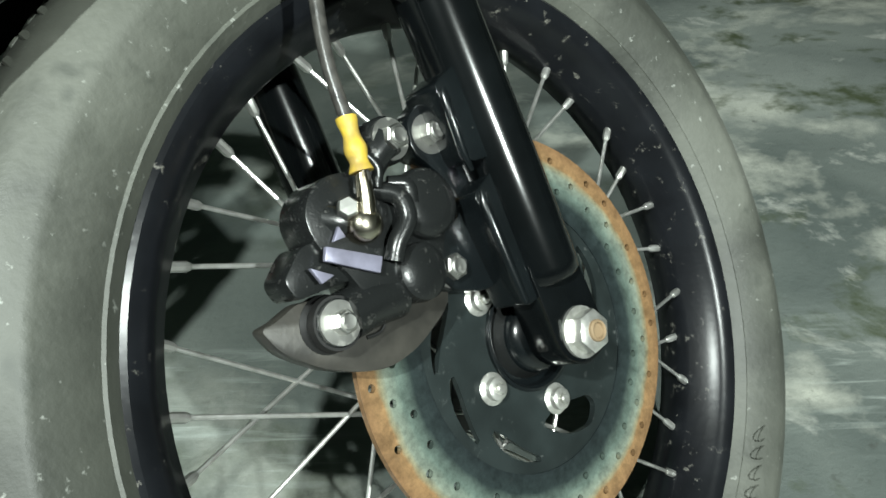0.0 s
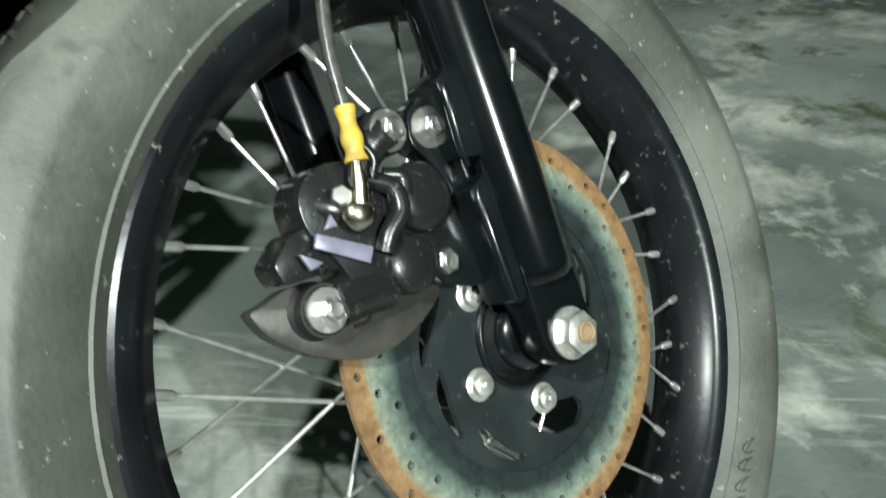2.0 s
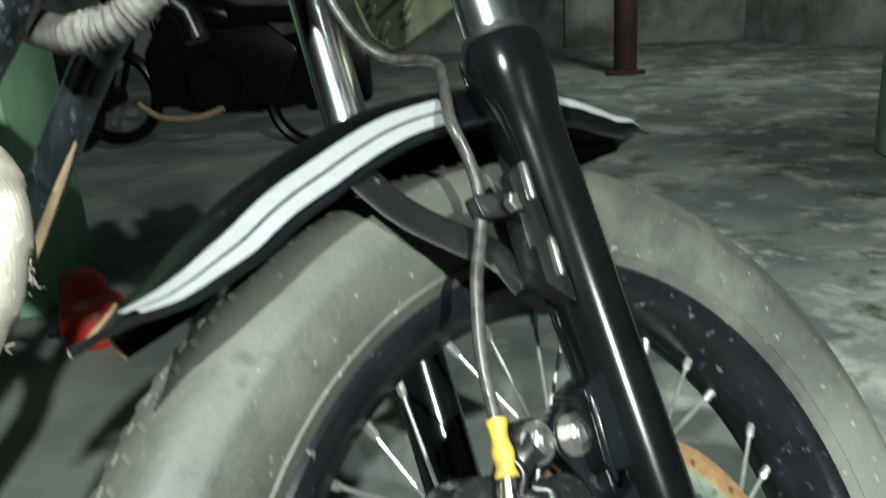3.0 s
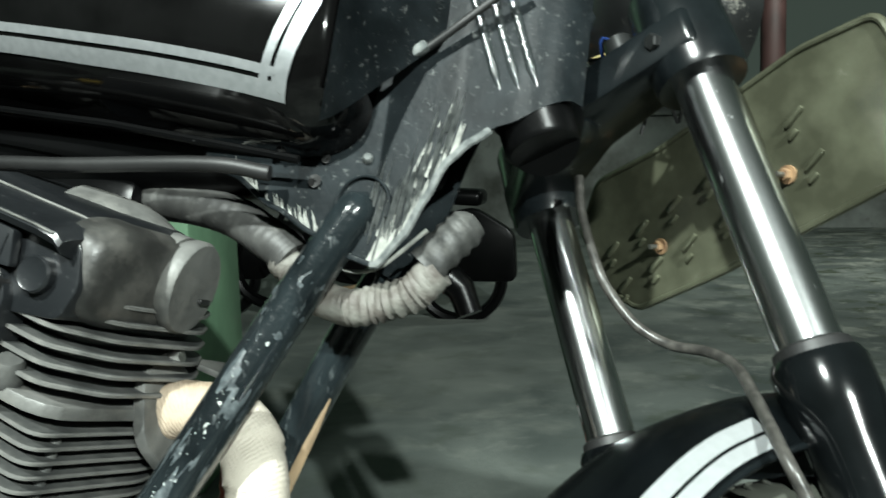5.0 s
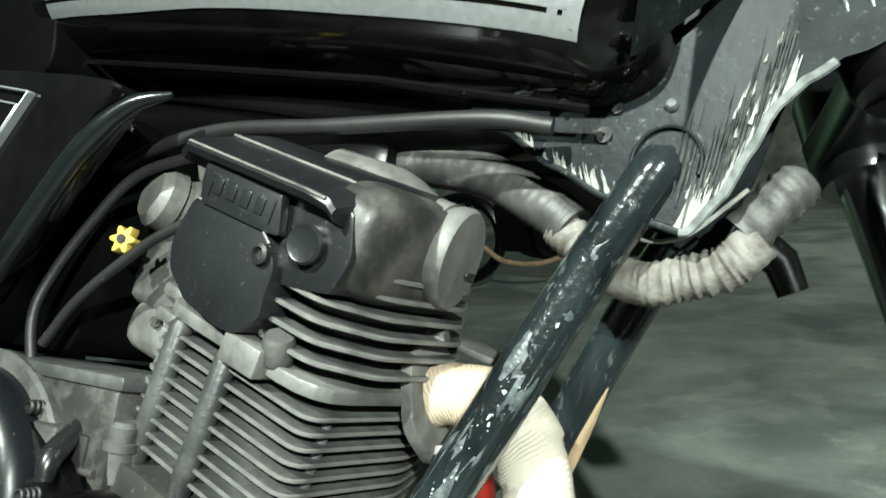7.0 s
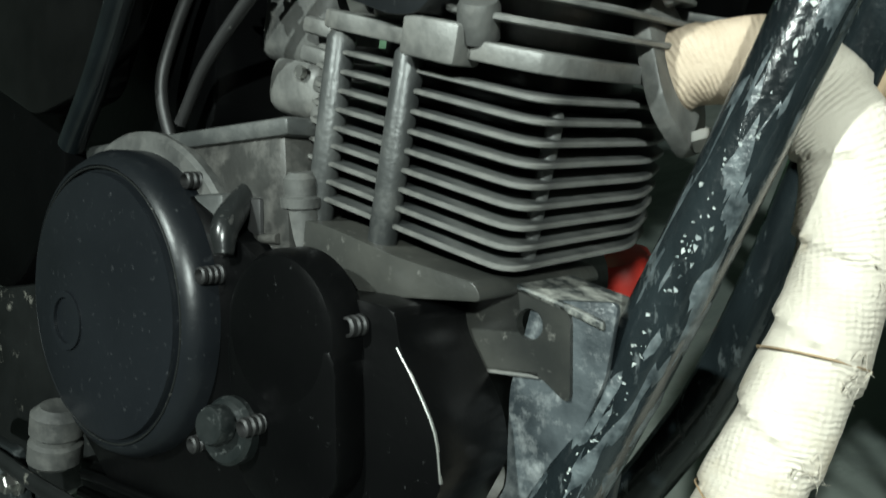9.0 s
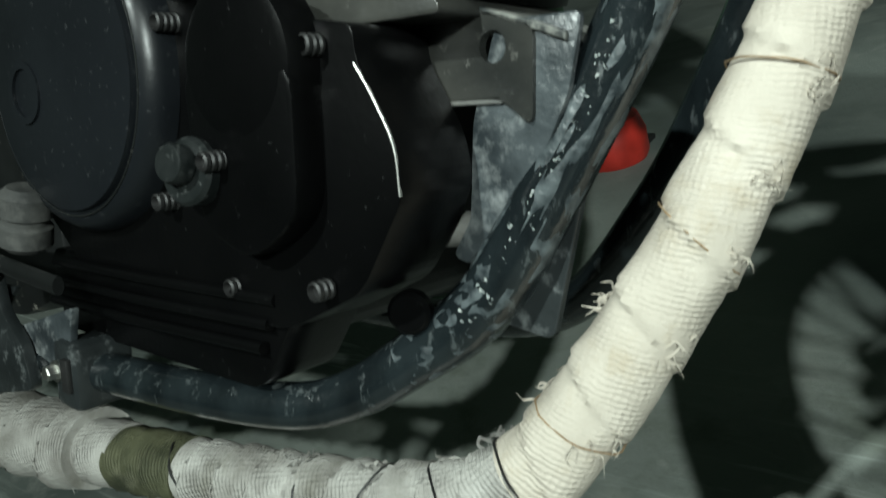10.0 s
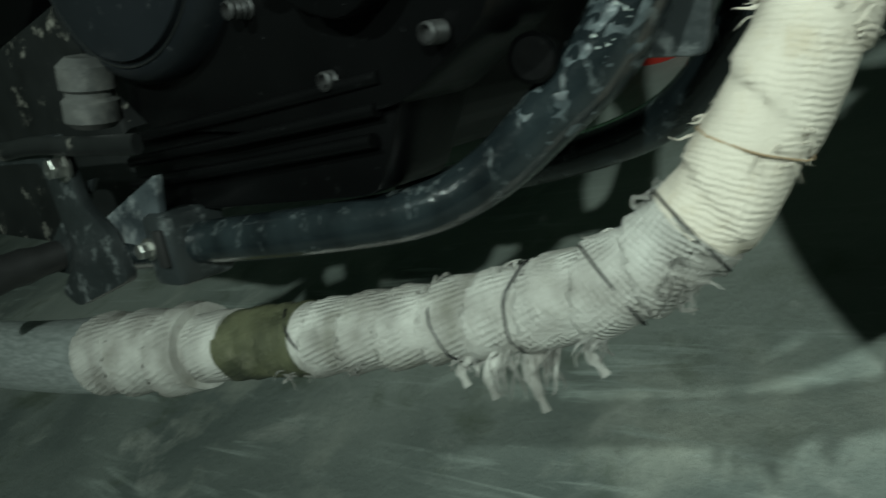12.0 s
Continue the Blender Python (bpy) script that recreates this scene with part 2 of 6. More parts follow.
RIBP = mat("wet_gloss_pressed_paint", (0.03, 0.035, 0.036), 0.2, bump=0.5, grain=300, dust=0.1, spec=0.9)
STREAK = mat("black_paint_with_mud_specks", (0.015, 0.019, 0.021), 0.42, dark=(0.006, 0.008, 0.009), scale=30, bump=0.25, dust=0.28, dustscale=170, dustcol=(0.21, 0.22, 0.21), soft=0.02, spec=0.10)
BOOT = mat("worn_bracket", (0.060, 0.056, 0.048), 0.45, 0.2, dark=(0.025, 0.024, 0.021), scale=45, dust=0.22, dustscale=60, dustcol=(0.16, 0.145, 0.12), soft=0.03)
TAPE = mat("muddy_tape", (0.195, 0.193, 0.172), 0.62, dark=(0.085, 0.075, 0.066), scale=60, grain=300, bump=0.7, dust=0.25, dustscale=120, dustcol=(0.07, 0.07, 0.062), soft=0.05)
FLAKE = mat("grey_paint_flakes", (0.34, 0.36, 0.34), 0.5, dark=(0.10, 0.12, 0.12), scale=140)
CAKED = mat("blue_grey_caked_mud", (0.085, 0.100, 0.105), 0.36, dark=(0.018, 0.024, 0.027), scale=150, grain=260, bump=0.8, dust=0.25, dustscale=110, dustcol=(0.02, 0.027, 0.03), soft=0.03)
ARMM = mat("mud_spattered_arm_paint", (0.060, 0.070, 0.075), 0.33, dark=(0.020, 0.025, 0.028), scale=45, bump=0.6, dust=0.43, dustscale=52, dustcol=(0.25, 0.265, 0.265), soft=0.05)
MUD = mat("dried_pale_mud", (0.34, 0.345, 0.315), 0.85, dark=(0.18, 0.185, 0.17), scale=90, bump=0.5)
SPLASH = mat("paint_caked_with_mud", (0.03, 0.035, 0.035), 0.5, dust=0.7, dustscale=60, dustcol=(0.30, 0.30, 0.27), bump=0.6)
SPLASH2 = mat("mud_splashed_bracket_paint", (0.022, 0.026, 0.027), 0.34, dust=0.34, dustscale=60, dustcol=(0.19, 0.205, 0.205), bump=0.4, soft=0.04)
FILLERM = mat("dusty_black_filler", (0.016, 0.018, 0.018), 0.30, dark=(0.008, 0.010, 0.010), scale=60, dust=0.25, dustscale=160, dustcol=(0.16, 0.17, 0.165), soft=0.05)
BANJOM = mat("polished_tarnished_union", (0.60, 0.56, 0.46), 0.22, 1.0, dark=(0.42, 0.36, 0.26), scale=120, bump=0.05)
LAVENDER = mat("pale_violet_steel", (0.36, 0.35, 0.46), 0.4, 0.5, scale=60)
TAN = mat("tan_rust", (0.30, 0.21, 0.12), 0.7, scale=40)
OLIVE = mat("olive_grey_metal", (0.12, 0.125, 0.085), 0.30, 0.35, dark=(0.065, 0.068, 0.045), dust=0.2, dustscale=30)


# ---- mesh helpers ----
def part(name, bm, material, parent, label="", smooth=True, matrix=None):
    me = bpy.data.meshes.new(name)
    bmesh.ops.recalc_face_normals(bm, faces=bm.faces)
    bm.to_mesh(me)
    bm.free()
    for mm in material if isinstance(material, (list, tuple)) else [material]:
        me.materials.append(mm)
    if smooth:
        me.shade_smooth()
        me.set_sharp_from_angle(angle=radians(38))
    ob = new(name, me)
    ob.parent = parent
    if matrix is not None:
        ob.matrix_local = matrix
    if label:
        tagged(ob, label)
    return ob


def again(ob, matrix, parent):
    """Another object on the same mesh."""
    o = new(ob.name.split(".")[0], ob.data)
    o.parent = parent
    o.matrix_local = matrix
    return o


def box(w, d, h, bevel=0.0, at=(0, 0, 0), bm=None, turn=None, segments=2):
    bm2 = bmesh.new()
    bmesh.ops.create_cube(bm2, size=1)
    bmesh.ops.scale(bm2, vec=(w, d, h), verts=bm2.verts)
    if bevel:
        bmesh.ops.bevel(bm2, geom=bm2.edges[:], offset=bevel, segments=segments, affect="EDGES", profile=0.5)
    mtx = Matrix.Translation(at) @ (turn.to_4x4() if turn else Matrix.Identity(4))
    bmesh.ops.transform(bm2, matrix=mtx, verts=bm2.verts)
    return join(bm, bm2)


def join(bm, bm2):
    if bm is None:
        return bm2
    me = bpy.data.meshes.new("tmp")
    bm2.to_mesh(me)
    bm2.free()
    bm.from_mesh(me)
    bpy.data.meshes.remove(me)
    return bm


def frame_of(axis):
    return Vector(axis).normalized().to_track_quat("Z", "Y").to_matrix().to_4x4()


def lathe(profile, n=32, at=(0, 0, 0), axis=(0, 0, 1), bm=None, close=False):
    """Turns a profile of (radius, height) about axis through at."""
    b2 = bmesh.new()
    m = Matrix.Translation(at) @ frame_of(axis)
    rings = []
    for r, h in profile:
        if r < 1e-6:
            rings.append([b2.verts.new(m @ Vector((0, 0, h)))])
        else:
            rings.append([b2.verts.new(m @ Vector((r * math.cos(2 * math.pi * k / n), r * math.sin(2 * math.pi * k / n), h))) for k in range(n)])
    pairs = list(zip(rings, rings[1:])) + ([(rings[-1], rings[0])] if close else [])
    for a, b in pairs:
        for k in range(n):
            j = (k + 1) % n
            if len(a) == 1 and len(b) == 1:
                continue
            if len(a) == 1:
                b2.faces.new((a[0], b[j], b[k]))
            elif len(b) == 1:
                b2.faces.new((a[k], a[j], b[0]))
            else:
                b2.faces.new((a[k], a[j], b[j], b[k]))
    return join(bm, b2)


def spline(points, steps=8):
    """A smooth line through the points."""
    p = [Vector(q) for q in points]
    p = [2 * p[0] - p[1]] + p + [2 * p[-1] - p[-2]]
    out = []
    for i in range(1, len(p) - 2):
        for s in range(steps):
            u = s / steps
            a, b, c, d = p[i - 1], p[i], p[i + 1], p[i + 2]
            out.append(0.5 * ((2 * b) + (c - a) * u + (2 * a - 5 * b + 4 * c - d) * u * u + (3 * b - a - 3 * c + d) * u ** 3))
    out.append(p[-2])
    return out


def tube(points, radius, n=16, bm=None, caps=True, flat=1.0, up=None):
    """A round tube along points; radius is a number or a function of the share of the length and the angle."""
    b2 = bmesh.new()
    pts = [Vector(q) for q in points]
    rings = []
    ref = Vector(up) if up else None
    last = None
    for i, q in enumerate(pts):
        t = (pts[min(i + 1, len(pts) - 1)] - pts[max(i - 1, 0)]).normalized()
        if last is None:
            h = ref if ref else (Vector((0, 0, 1)) if abs(t.z) < 0.9 else Vector((1, 0, 0)))
        else:
            h = last
        x = (h - t * h.dot(t)).normalized()
        last = x
        y = t.cross(x)
        u = i / max(len(pts) - 1, 1)
        ring = []
        for k in range(n):
            a = 2 * math.pi * k / n
            r = radius(u, a) if callable(radius) else radius
            ring.append(b2.verts.new(q + x * (math.cos(a) * r) + y * (math.sin(a) * r * flat)))
        rings.append(ring)
    uv = b2.loops.layers.uv.new("UVMap")
    run = [0.0]
    for p, q in zip(pts, pts[1:]):
        run.append(run[-1] + (q - p).length)
    for i, (a, b) in enumerate(zip(rings, rings[1:])):
        for k in range(n):
            j = (k + 1) % n
            f = b2.faces.new((a[k], a[j], b[j], b[k]))
            for lp, (s, v) in zip(f.loops, ((run[i], k), (run[i], k + 1), (run[i + 1], k + 1), (run[i + 1], k))):
                lp[uv].uv = (s, v / n)
    if caps:
        b2.faces.new(rings[0][::-1])
        b2.faces.new(rings[-1])
    return join(bm, b2)


def loft(rings, bm=None, caps=True):
    """Skins rings of points of equal count."""
    b2 = bmesh.new()
    vs = [[b2.verts.new(p) for p in r] for r in rings]
    n = len(vs[0])
    for a, b in zip(vs, vs[1:]):
        for k in range(n):
            j = (k + 1) % n
            b2.faces.new((a[k], a[j], b[j], b[k]))
    if caps:
        b2.faces.new(vs[0][::-1])
        b2.faces.new(vs[-1])
    return join(bm, b2)


def prism(outline, depth, at=Matrix.Identity(4), bevel=0.0, bm=None):
    """An outline in x, y pushed along z by depth, then set at a pose."""
    b2 = bmesh.new()
    f = b2.faces.new([b2.verts.new((x, y, 0)) for x, y in outline])
    r = bmesh.ops.extrude_face_region(b2, geom=[f])
    bmesh.ops.translate(b2, vec=(0, 0, depth), verts=[v for v in r["geom"] if isinstance(v, bmesh.types.BMVert)])
    bmesh.ops.recalc_face_normals(b2, faces=b2.faces)
    if bevel:
        bmesh.ops.bevel(b2, geom=b2.edges[:], offset=bevel, segments=2, affect="EDGES", profile=0.5, clamp_overlap=True)
    bmesh.ops.transform(b2, matrix=at, verts=b2.verts)
    return join(bm, b2)


def rounded(outline, r, n=4):
    """Rounds the corners of a polygon."""
    out = []
    m = len(outline)
    for i in range(m):
        p, a, b = Vector(outline[i]), Vector(outline[i - 1]), Vector(outline[(i + 1) % m])
        da, db = (a - p), (b - p)
        k = min(r, da.length * 0.45, db.length * 0.45)
        s, e = p + da.normalized() * k, p + db.normalized() * k
        for j in range(n + 1):
            u = j / n
            q = s.lerp(p, u).lerp(p.lerp(e, u), u)
            out.append((q.x, q.y))
    return out


def axes(x, y, z, o):
    return Matrix(((x[0], y[0], z[0], o[0]), (x[1], y[1], z[1], o[1]), (x[2], y[2], z[2], o[2]), (0, 0, 0, 1)))


def hexbolt(size, height, washer=0.0, bm=None, m=Matrix.Identity(4)):
    """A hexagon head on z with a washer under it."""
    b2 = lathe([(0, 0), (size * 0.5, 0), (size * 0.5, height * 0.88), (size * 0.42, height), (0, height)], 6)
    if washer:
        b2 = lathe([(0, -0.002), (washer, -0.002), (washer, 0.0005), (0, 0.0005)], 24, bm=b2)
    bmesh.ops.transform(b2, matrix=m, verts=b2.verts)
    return join(bm, b2)


# ---- the setting ----
def floor_material():
    m = bpy.data.materials.new("mottled_concrete")
    m.use_nodes = True
    n, l = m.node_tree.nodes, m.node_tree.links
    b = n["Principled BSDF"]
    co = n.new("ShaderNodeTexCoord").outputs["Object"]

    def noise_of(scale, detail=6, rough=0.6, dist=0.0):
        t = n.new("ShaderNodeTexNoise")
        t.inputs["Scale"].default_value, t.inputs["Detail"].default_value = scale, detail
        t.inputs["Roughness"].default_value, t.inputs["Distortion"].default_value = rough, dist
        l.new(co, t.inputs["Vector"])
        return t.outputs["Fac"]

    def ramp(value, a, c):
        r = n.new("ShaderNodeMapRange")
        r.inputs["From Min"].default_value, r.inputs["From Max"].default_value = a, c
        l.new(value, r.inputs["Value"])
        return r.outputs["Result"]

    def blend(f, a, colour):
        x = n.new("ShaderNodeMix")
        x.data_type = "RGBA"
        l.new(f, x.inputs["Factor"])
        if isinstance(a, tuple):
            x.inputs["A"].default_value = (*a, 1)
        else:
            l.new(a, x.inputs["A"])
        x.inputs["B"].default_value = (*colour, 1)
        return x.outputs["Result"]

    def times(p, q):
        x = n.new("ShaderNodeMath")
        x.operation = "MULTIPLY"
        l.new(p, x.inputs[0])
        l.new(q, x.inputs[1])
        return x.outputs[0]

    # moss and worn patches are thick in front of the motorcycle, thin behind it
    sep = n.new("ShaderNodeSeparateXYZ")
    l.new(co, sep.inputs[0])
    wet = n.new("ShaderNodeMapRange")
    wet.inputs["From Min"].default_value, wet.inputs["From Max"].default_value = -0.5, 0.3
    wet.inputs["To Min"].default_value = 0.22
    l.new(sep.outputs["X"], wet.inputs["Value"])
    wet = wet.outputs["Result"]
    near = n.new("ShaderNodeMapRange")
    near.inputs["From Min"].default_value, near.inputs["From Max"].default_value = 0.60, 0.20
    l.new(sep.outputs["Y"], near.inputs["Value"])
    near = near.outputs["Result"]
    under = n.new("ShaderNodeMath")
    under.operation = "MULTIPLY"
    under.inputs[1].default_value = 0.5
    l.new(near, under.inputs[0])
    more = n.new("ShaderNodeMath")
    more.operation = "MAXIMUM"
    l.new(wet, more.inputs[0])
    l.new(under.outputs[0], more.inputs[1])
    wet = more.outputs[0]
    c = blend(ramp(noise_of(2.4, 6, 0.52, 0.6), 0.36, 0.66), (0.075, 0.091, 0.084), (0.175, 0.197, 0.178))
    c = blend(times(ramp(noise_of(3.4, 9, 0.62, 0.2), 0.52, 0.66), wet), c, (0.42, 0.43, 0.37))
    c = blend(ramp(noise_of(1.1, 3, 0.5), 0.5, 0.72), c, (0.24, 0.26, 0.235))
    c = blend(times(ramp(noise_of(5.0, 8, 0.66, 0.3), 0.54, 0.64), wet), c, (0.042, 0.055, 0.024))
    c = blend(times(ramp(noise_of(8, 6, 0.66, 0.4), 0.58, 0.72), wet), c, (0.40, 0.41, 0.37))
    c = blend(times(ramp(noise_of(45, 6, 0.7), 0.60, 0.75), wet), c, (0.055, 0.06, 0.052))
    # trowel scratches in the concrete beside the motorcycle
    drag = n.new("ShaderNodeMapping")
    drag.inputs["Rotation"].default_value = (0, 0, radians(-32))
    drag.inputs["Scale"].default_value = (5, 46, 1)
    l.new(co, drag.inputs["Vector"])
    lines = n.new("ShaderNodeTexNoise")
    lines.inputs["Scale"].default_value, lines.inputs["Detail"].default_value, lines.inputs["Roughness"].default_value = 1.0, 5, 0.6
    lines.inputs["Distortion"].default_value = 0.8
    l.new(drag.outputs["Vector"], lines.inputs["Vector"])
    patch = times(ramp(noise_of(3.0, 3, 0.5), 0.45, 0.62), near)
    c = blend(times(ramp(lines.outputs["Fac"], 0.54, 0.72), patch), c, (0.36, 0.40, 0.37))
    l.new(c, b.inputs["Base Color"])
    b.inputs["Roughness"].default_value = 0.75
    bp = n.new("ShaderNodeBump")
    bp.inputs["Strength"].default_value, bp.inputs["Distance"].default_value = 0.5, 0.004
    l.new(noise_of(60, 8, 0.7), bp.inputs["Height"])
    l.new(bp.outputs["Normal"], b.inputs["Normal"])
    return m


FLOORM = floor_material()
bm = bmesh.new()
bmesh.ops.create_grid(bm, x_segments=8, y_segments=8, size=150)
floor = tagged(part("ground", bm, FLOORM, None), "mottled grey concrete yard with pale and mossy patches", "ground", kind="structure")
floor.location = (0, 0, FLOOR_Z)

wall = tagged(part("wall_north", box(9.0, 0.2, 1.25, 0.01, (-2.7, 8.95, 0.62 + FLOOR_Z)), WALLP, None), "low weathered plaster yard wall with dark patches", "wall", kind="structure")
for px in (-4.6, -2.4, -0.35):
    part("pilaster", box(0.22, 0.08, 1.2, 0.01, (px, 8.82, 0.60 + FLOOR_Z)), WALLP, wall)
part("coping", box(9.1, 0.3, 0.08, 0.015, (-2.7, 8.95, 1.29 + FLOOR_Z)), WALLP, wall)
tagged(part("wall_east", box(9.0, 0.2, 1.22, 0.01, (3.2, 4.7, 0.61 + FLOOR_Z), turn=Matrix.Rotation(radians(-68), 3, "Z")), WALLP, None), "low weathered plaster side wall of the yard", "wall", kind="structure")
tagged(part("wall_south", box(16.0, 0.2, 1.3, 0.02, (0, -9.0, 0.65 + FLOOR_Z)), WALLP, None), "low weathered plaster wall across the yard", "wall", kind="structure")
for fx, fw, fh in ((-1.6, 0.9, 0.5), (0.9, 0.7, 0.55), (1.75, 0.8, 0.6)):
    part("fence_sheet", box(fw, 0.03, fh, 0.006, (fx, 8.97, 1.33 + fh / 2 + FLOOR_Z)), DARKRED, wall)
tagged(part("iron_post", lathe([(0, 0), (0.15, 0), (0.15, 0.02), (0.085, 0.03), (0.085, 3.2), (0, 3.2)], 20, (0.13, 5.85, FLOOR_Z)), DARKRED, None), "dark red-brown round iron post standing in the yard", "post")
tagged(part("green_post", box(0.24, 0.24, 2.6, 0.012, (1.10, 2.72, 1.3 + FLOOR_Z)), PALEGREEN, None), "pale green painted square concrete post", "post")
tagged(part("green_column", box(0.42, 0.42, 2.6, 0.01, (-1.545, 1.24, 1.3 + FLOOR_Z), turn=Matrix.Rotation(radians(20), 3, "Z")), GREEN, None), "green painted square concrete column", "column")

# ---- the motorcycle ----
BODY = Matrix.Translation((-0.013, 0, 0.007)) @ pose(0, 0, 0, 0, 3) @ pose(0, 0, 0, -19.37) @ Matrix.Translation((0, -0.095, 0))
bike = new("motorcycle")
bike.matrix_world = BODY
tagged(bike, "black motorcycle with dusty engine and fabric-wrapped exhaust leaning on its stand", "motorcycle")
WH = axes((0.649, 0.7234, 0.2354), (-0.646, 0.6875, -0.3319), (-0.4019, 0.0634, 0.9135), (0, 0.01, 0.24))
YAX = (0, 1, 0)
RIGHT = axes((1, 0, 0), (0, 0, 1), (0, -1, 0), (0, 0, 0))


def side(y):
    """Pose for outlines drawn in the side view (x forward, z up), pushed to the right from y."""
    return Matrix.Translation((0, y, 0)) @ RIGHT


# front wheel, in its own frame: y along the axle, z up the fork
tyre_half = [(0.236, 0.026), (0.246, 0.034), (0.250, 0.0375), (0.252, 0.037), (0.2655, 0.0445), (0.281, 0.0472), (0.2850, 0.0480), (0.2875, 0.0472), (0.2965, 0.0445), (0.3055, 0.039), (0.3130, 0.029), (0.3172, 0.0150), (0.3183, 0.0)]
prof = [(r, -y) for r, y in tyre_half] + [(r, y) for r, y in reversed(tyre_half[:-1])] + [(0.228, 0.0)]
tyre = part("tyre", lathe(prof, 96, axis=YAX, close=True), RUBBER, bike, "dusty grey rubber tyre", matrix=WH)
bm = None
for k in range(130):
    a = 2 * math.pi * k / 130
    for s in (-1, 1):
        t = Matrix.Rotation(-a, 4, "Y") @ Matrix.Translation((0, s * 0.025, 0.3108)) @ Matrix.Rotation(s * radians(-32), 4, "X") @ Matrix.Rotation(s * radians(25), 4, "Z")
        b2 = box(0.0045, 0.020, 0.006, 0.001, segments=1)
        bmesh.ops.transform(b2, matrix=t, verts=b2.verts)
        bm = join(bm, b2)
    b2 = box(0.007, 0.018, 0.006, 0.001, segments=1)
    bmesh.ops.transform(b2, matrix=Matrix.Rotation(-a - 0.04, 4, "Y") @ Matrix.Translation((0, 0, 0.3160)), verts=b2.verts)
    bm = join(bm, b2)
tread = part("tread", bm, RUBBER, tyre, smooth=False)
rt = random.Random(8)
for j in range(8):
    a = radians(-46 - 3.4 * j)
    t = Matrix.Rotation(-a + math.pi / 2, 4, "Y") @ Matrix.Translation((0, -0.0444, 0.2660)) @ Matrix.Rotation(radians(-10), 4, "X") @ Matrix.Rotation(radians(-38 + rt.uniform(-5, 5)), 4, "Y")
    oval = [t @ Vector((0.0042 * math.cos(q), 0, 0.0125 * math.sin(q))) for q in [2 * math.pi * k / 20 for k in range(21)]]
    part("moulded_oval", tube(oval, 0.0006, 6), RUBBER, tyre)
rim_prof = [(0.2445, -0.0305), (0.240, -0.0335), (0.232, -0.0325), (0.226, -0.028), (0.2225, -0.020), (0.215, -0.009), (0.2135, 0), (0.215, 0.009), (0.2225, 0.020), (0.226, 0.028), (0.232, 0.0325), (0.240, 0.0335), (0.2445, 0.0305), (0.240, 0.024), (0.232, 0.015), (0.226, 0), (0.232, -0.015), (0.240, -0.024)]
rim = part("rim", lathe(rim_prof, 96, axis=YAX, close=True), RIMP, bike, "black painted steel rim", matrix=WH)
part("worn_lip", lathe([(0.2448, -0.0312), (0.2452, -0.0302), (0.2440, -0.0322)], 96, axis=YAX, close=True), STEEL, rim)
hub = part("hub", lathe([(0, -0.05), (0.022, -0.05), (0.028, -0.037), (0.052, -0.034), (0.054, -0.029), (0.036, -0.024), (0.033, 0), (0.04, 0.02), (0.062, 0.028), (0.062, 0.036), (0.03, 0.045), (0.02, 0.075), (0, 0.075)], 40, axis=YAX), SATIN, bike, matrix=WH)
spokes = []
for k in range(36):
    a = radians(1.5 + 10 * k)
    near = k % 2 == 0
    lead = 1 if ((k + 1) // 2) % 2 == 0 else -1
    yn = -0.004 if near else 0.004
    p0 = Vector((math.cos(a) * 0.216, yn, math.sin(a) * 0.216))
    h = a + lead * radians(62)
    rh = 0.049 if near else 0.056
    p1 = Vector((math.cos(h) * rh, -0.031 if near else 0.032, math.sin(h) * rh))
    d = (p1 - p0).normalized()
    s = part("spoke", tube([p0 + d * 0.010, p1], 0.00145, 8), SPOKEM, bike, matrix=WH)
    q = lathe([(0, 0), (0.0044, 0), (0.0044, 0.003), (0.0030, 0.004), (0.0030, 0.013), (0.0018, 0.0155), (0, 0.0155)], 8, p0 - d * 0.003, d)
    part("nipple", q, SPOKEM, s)


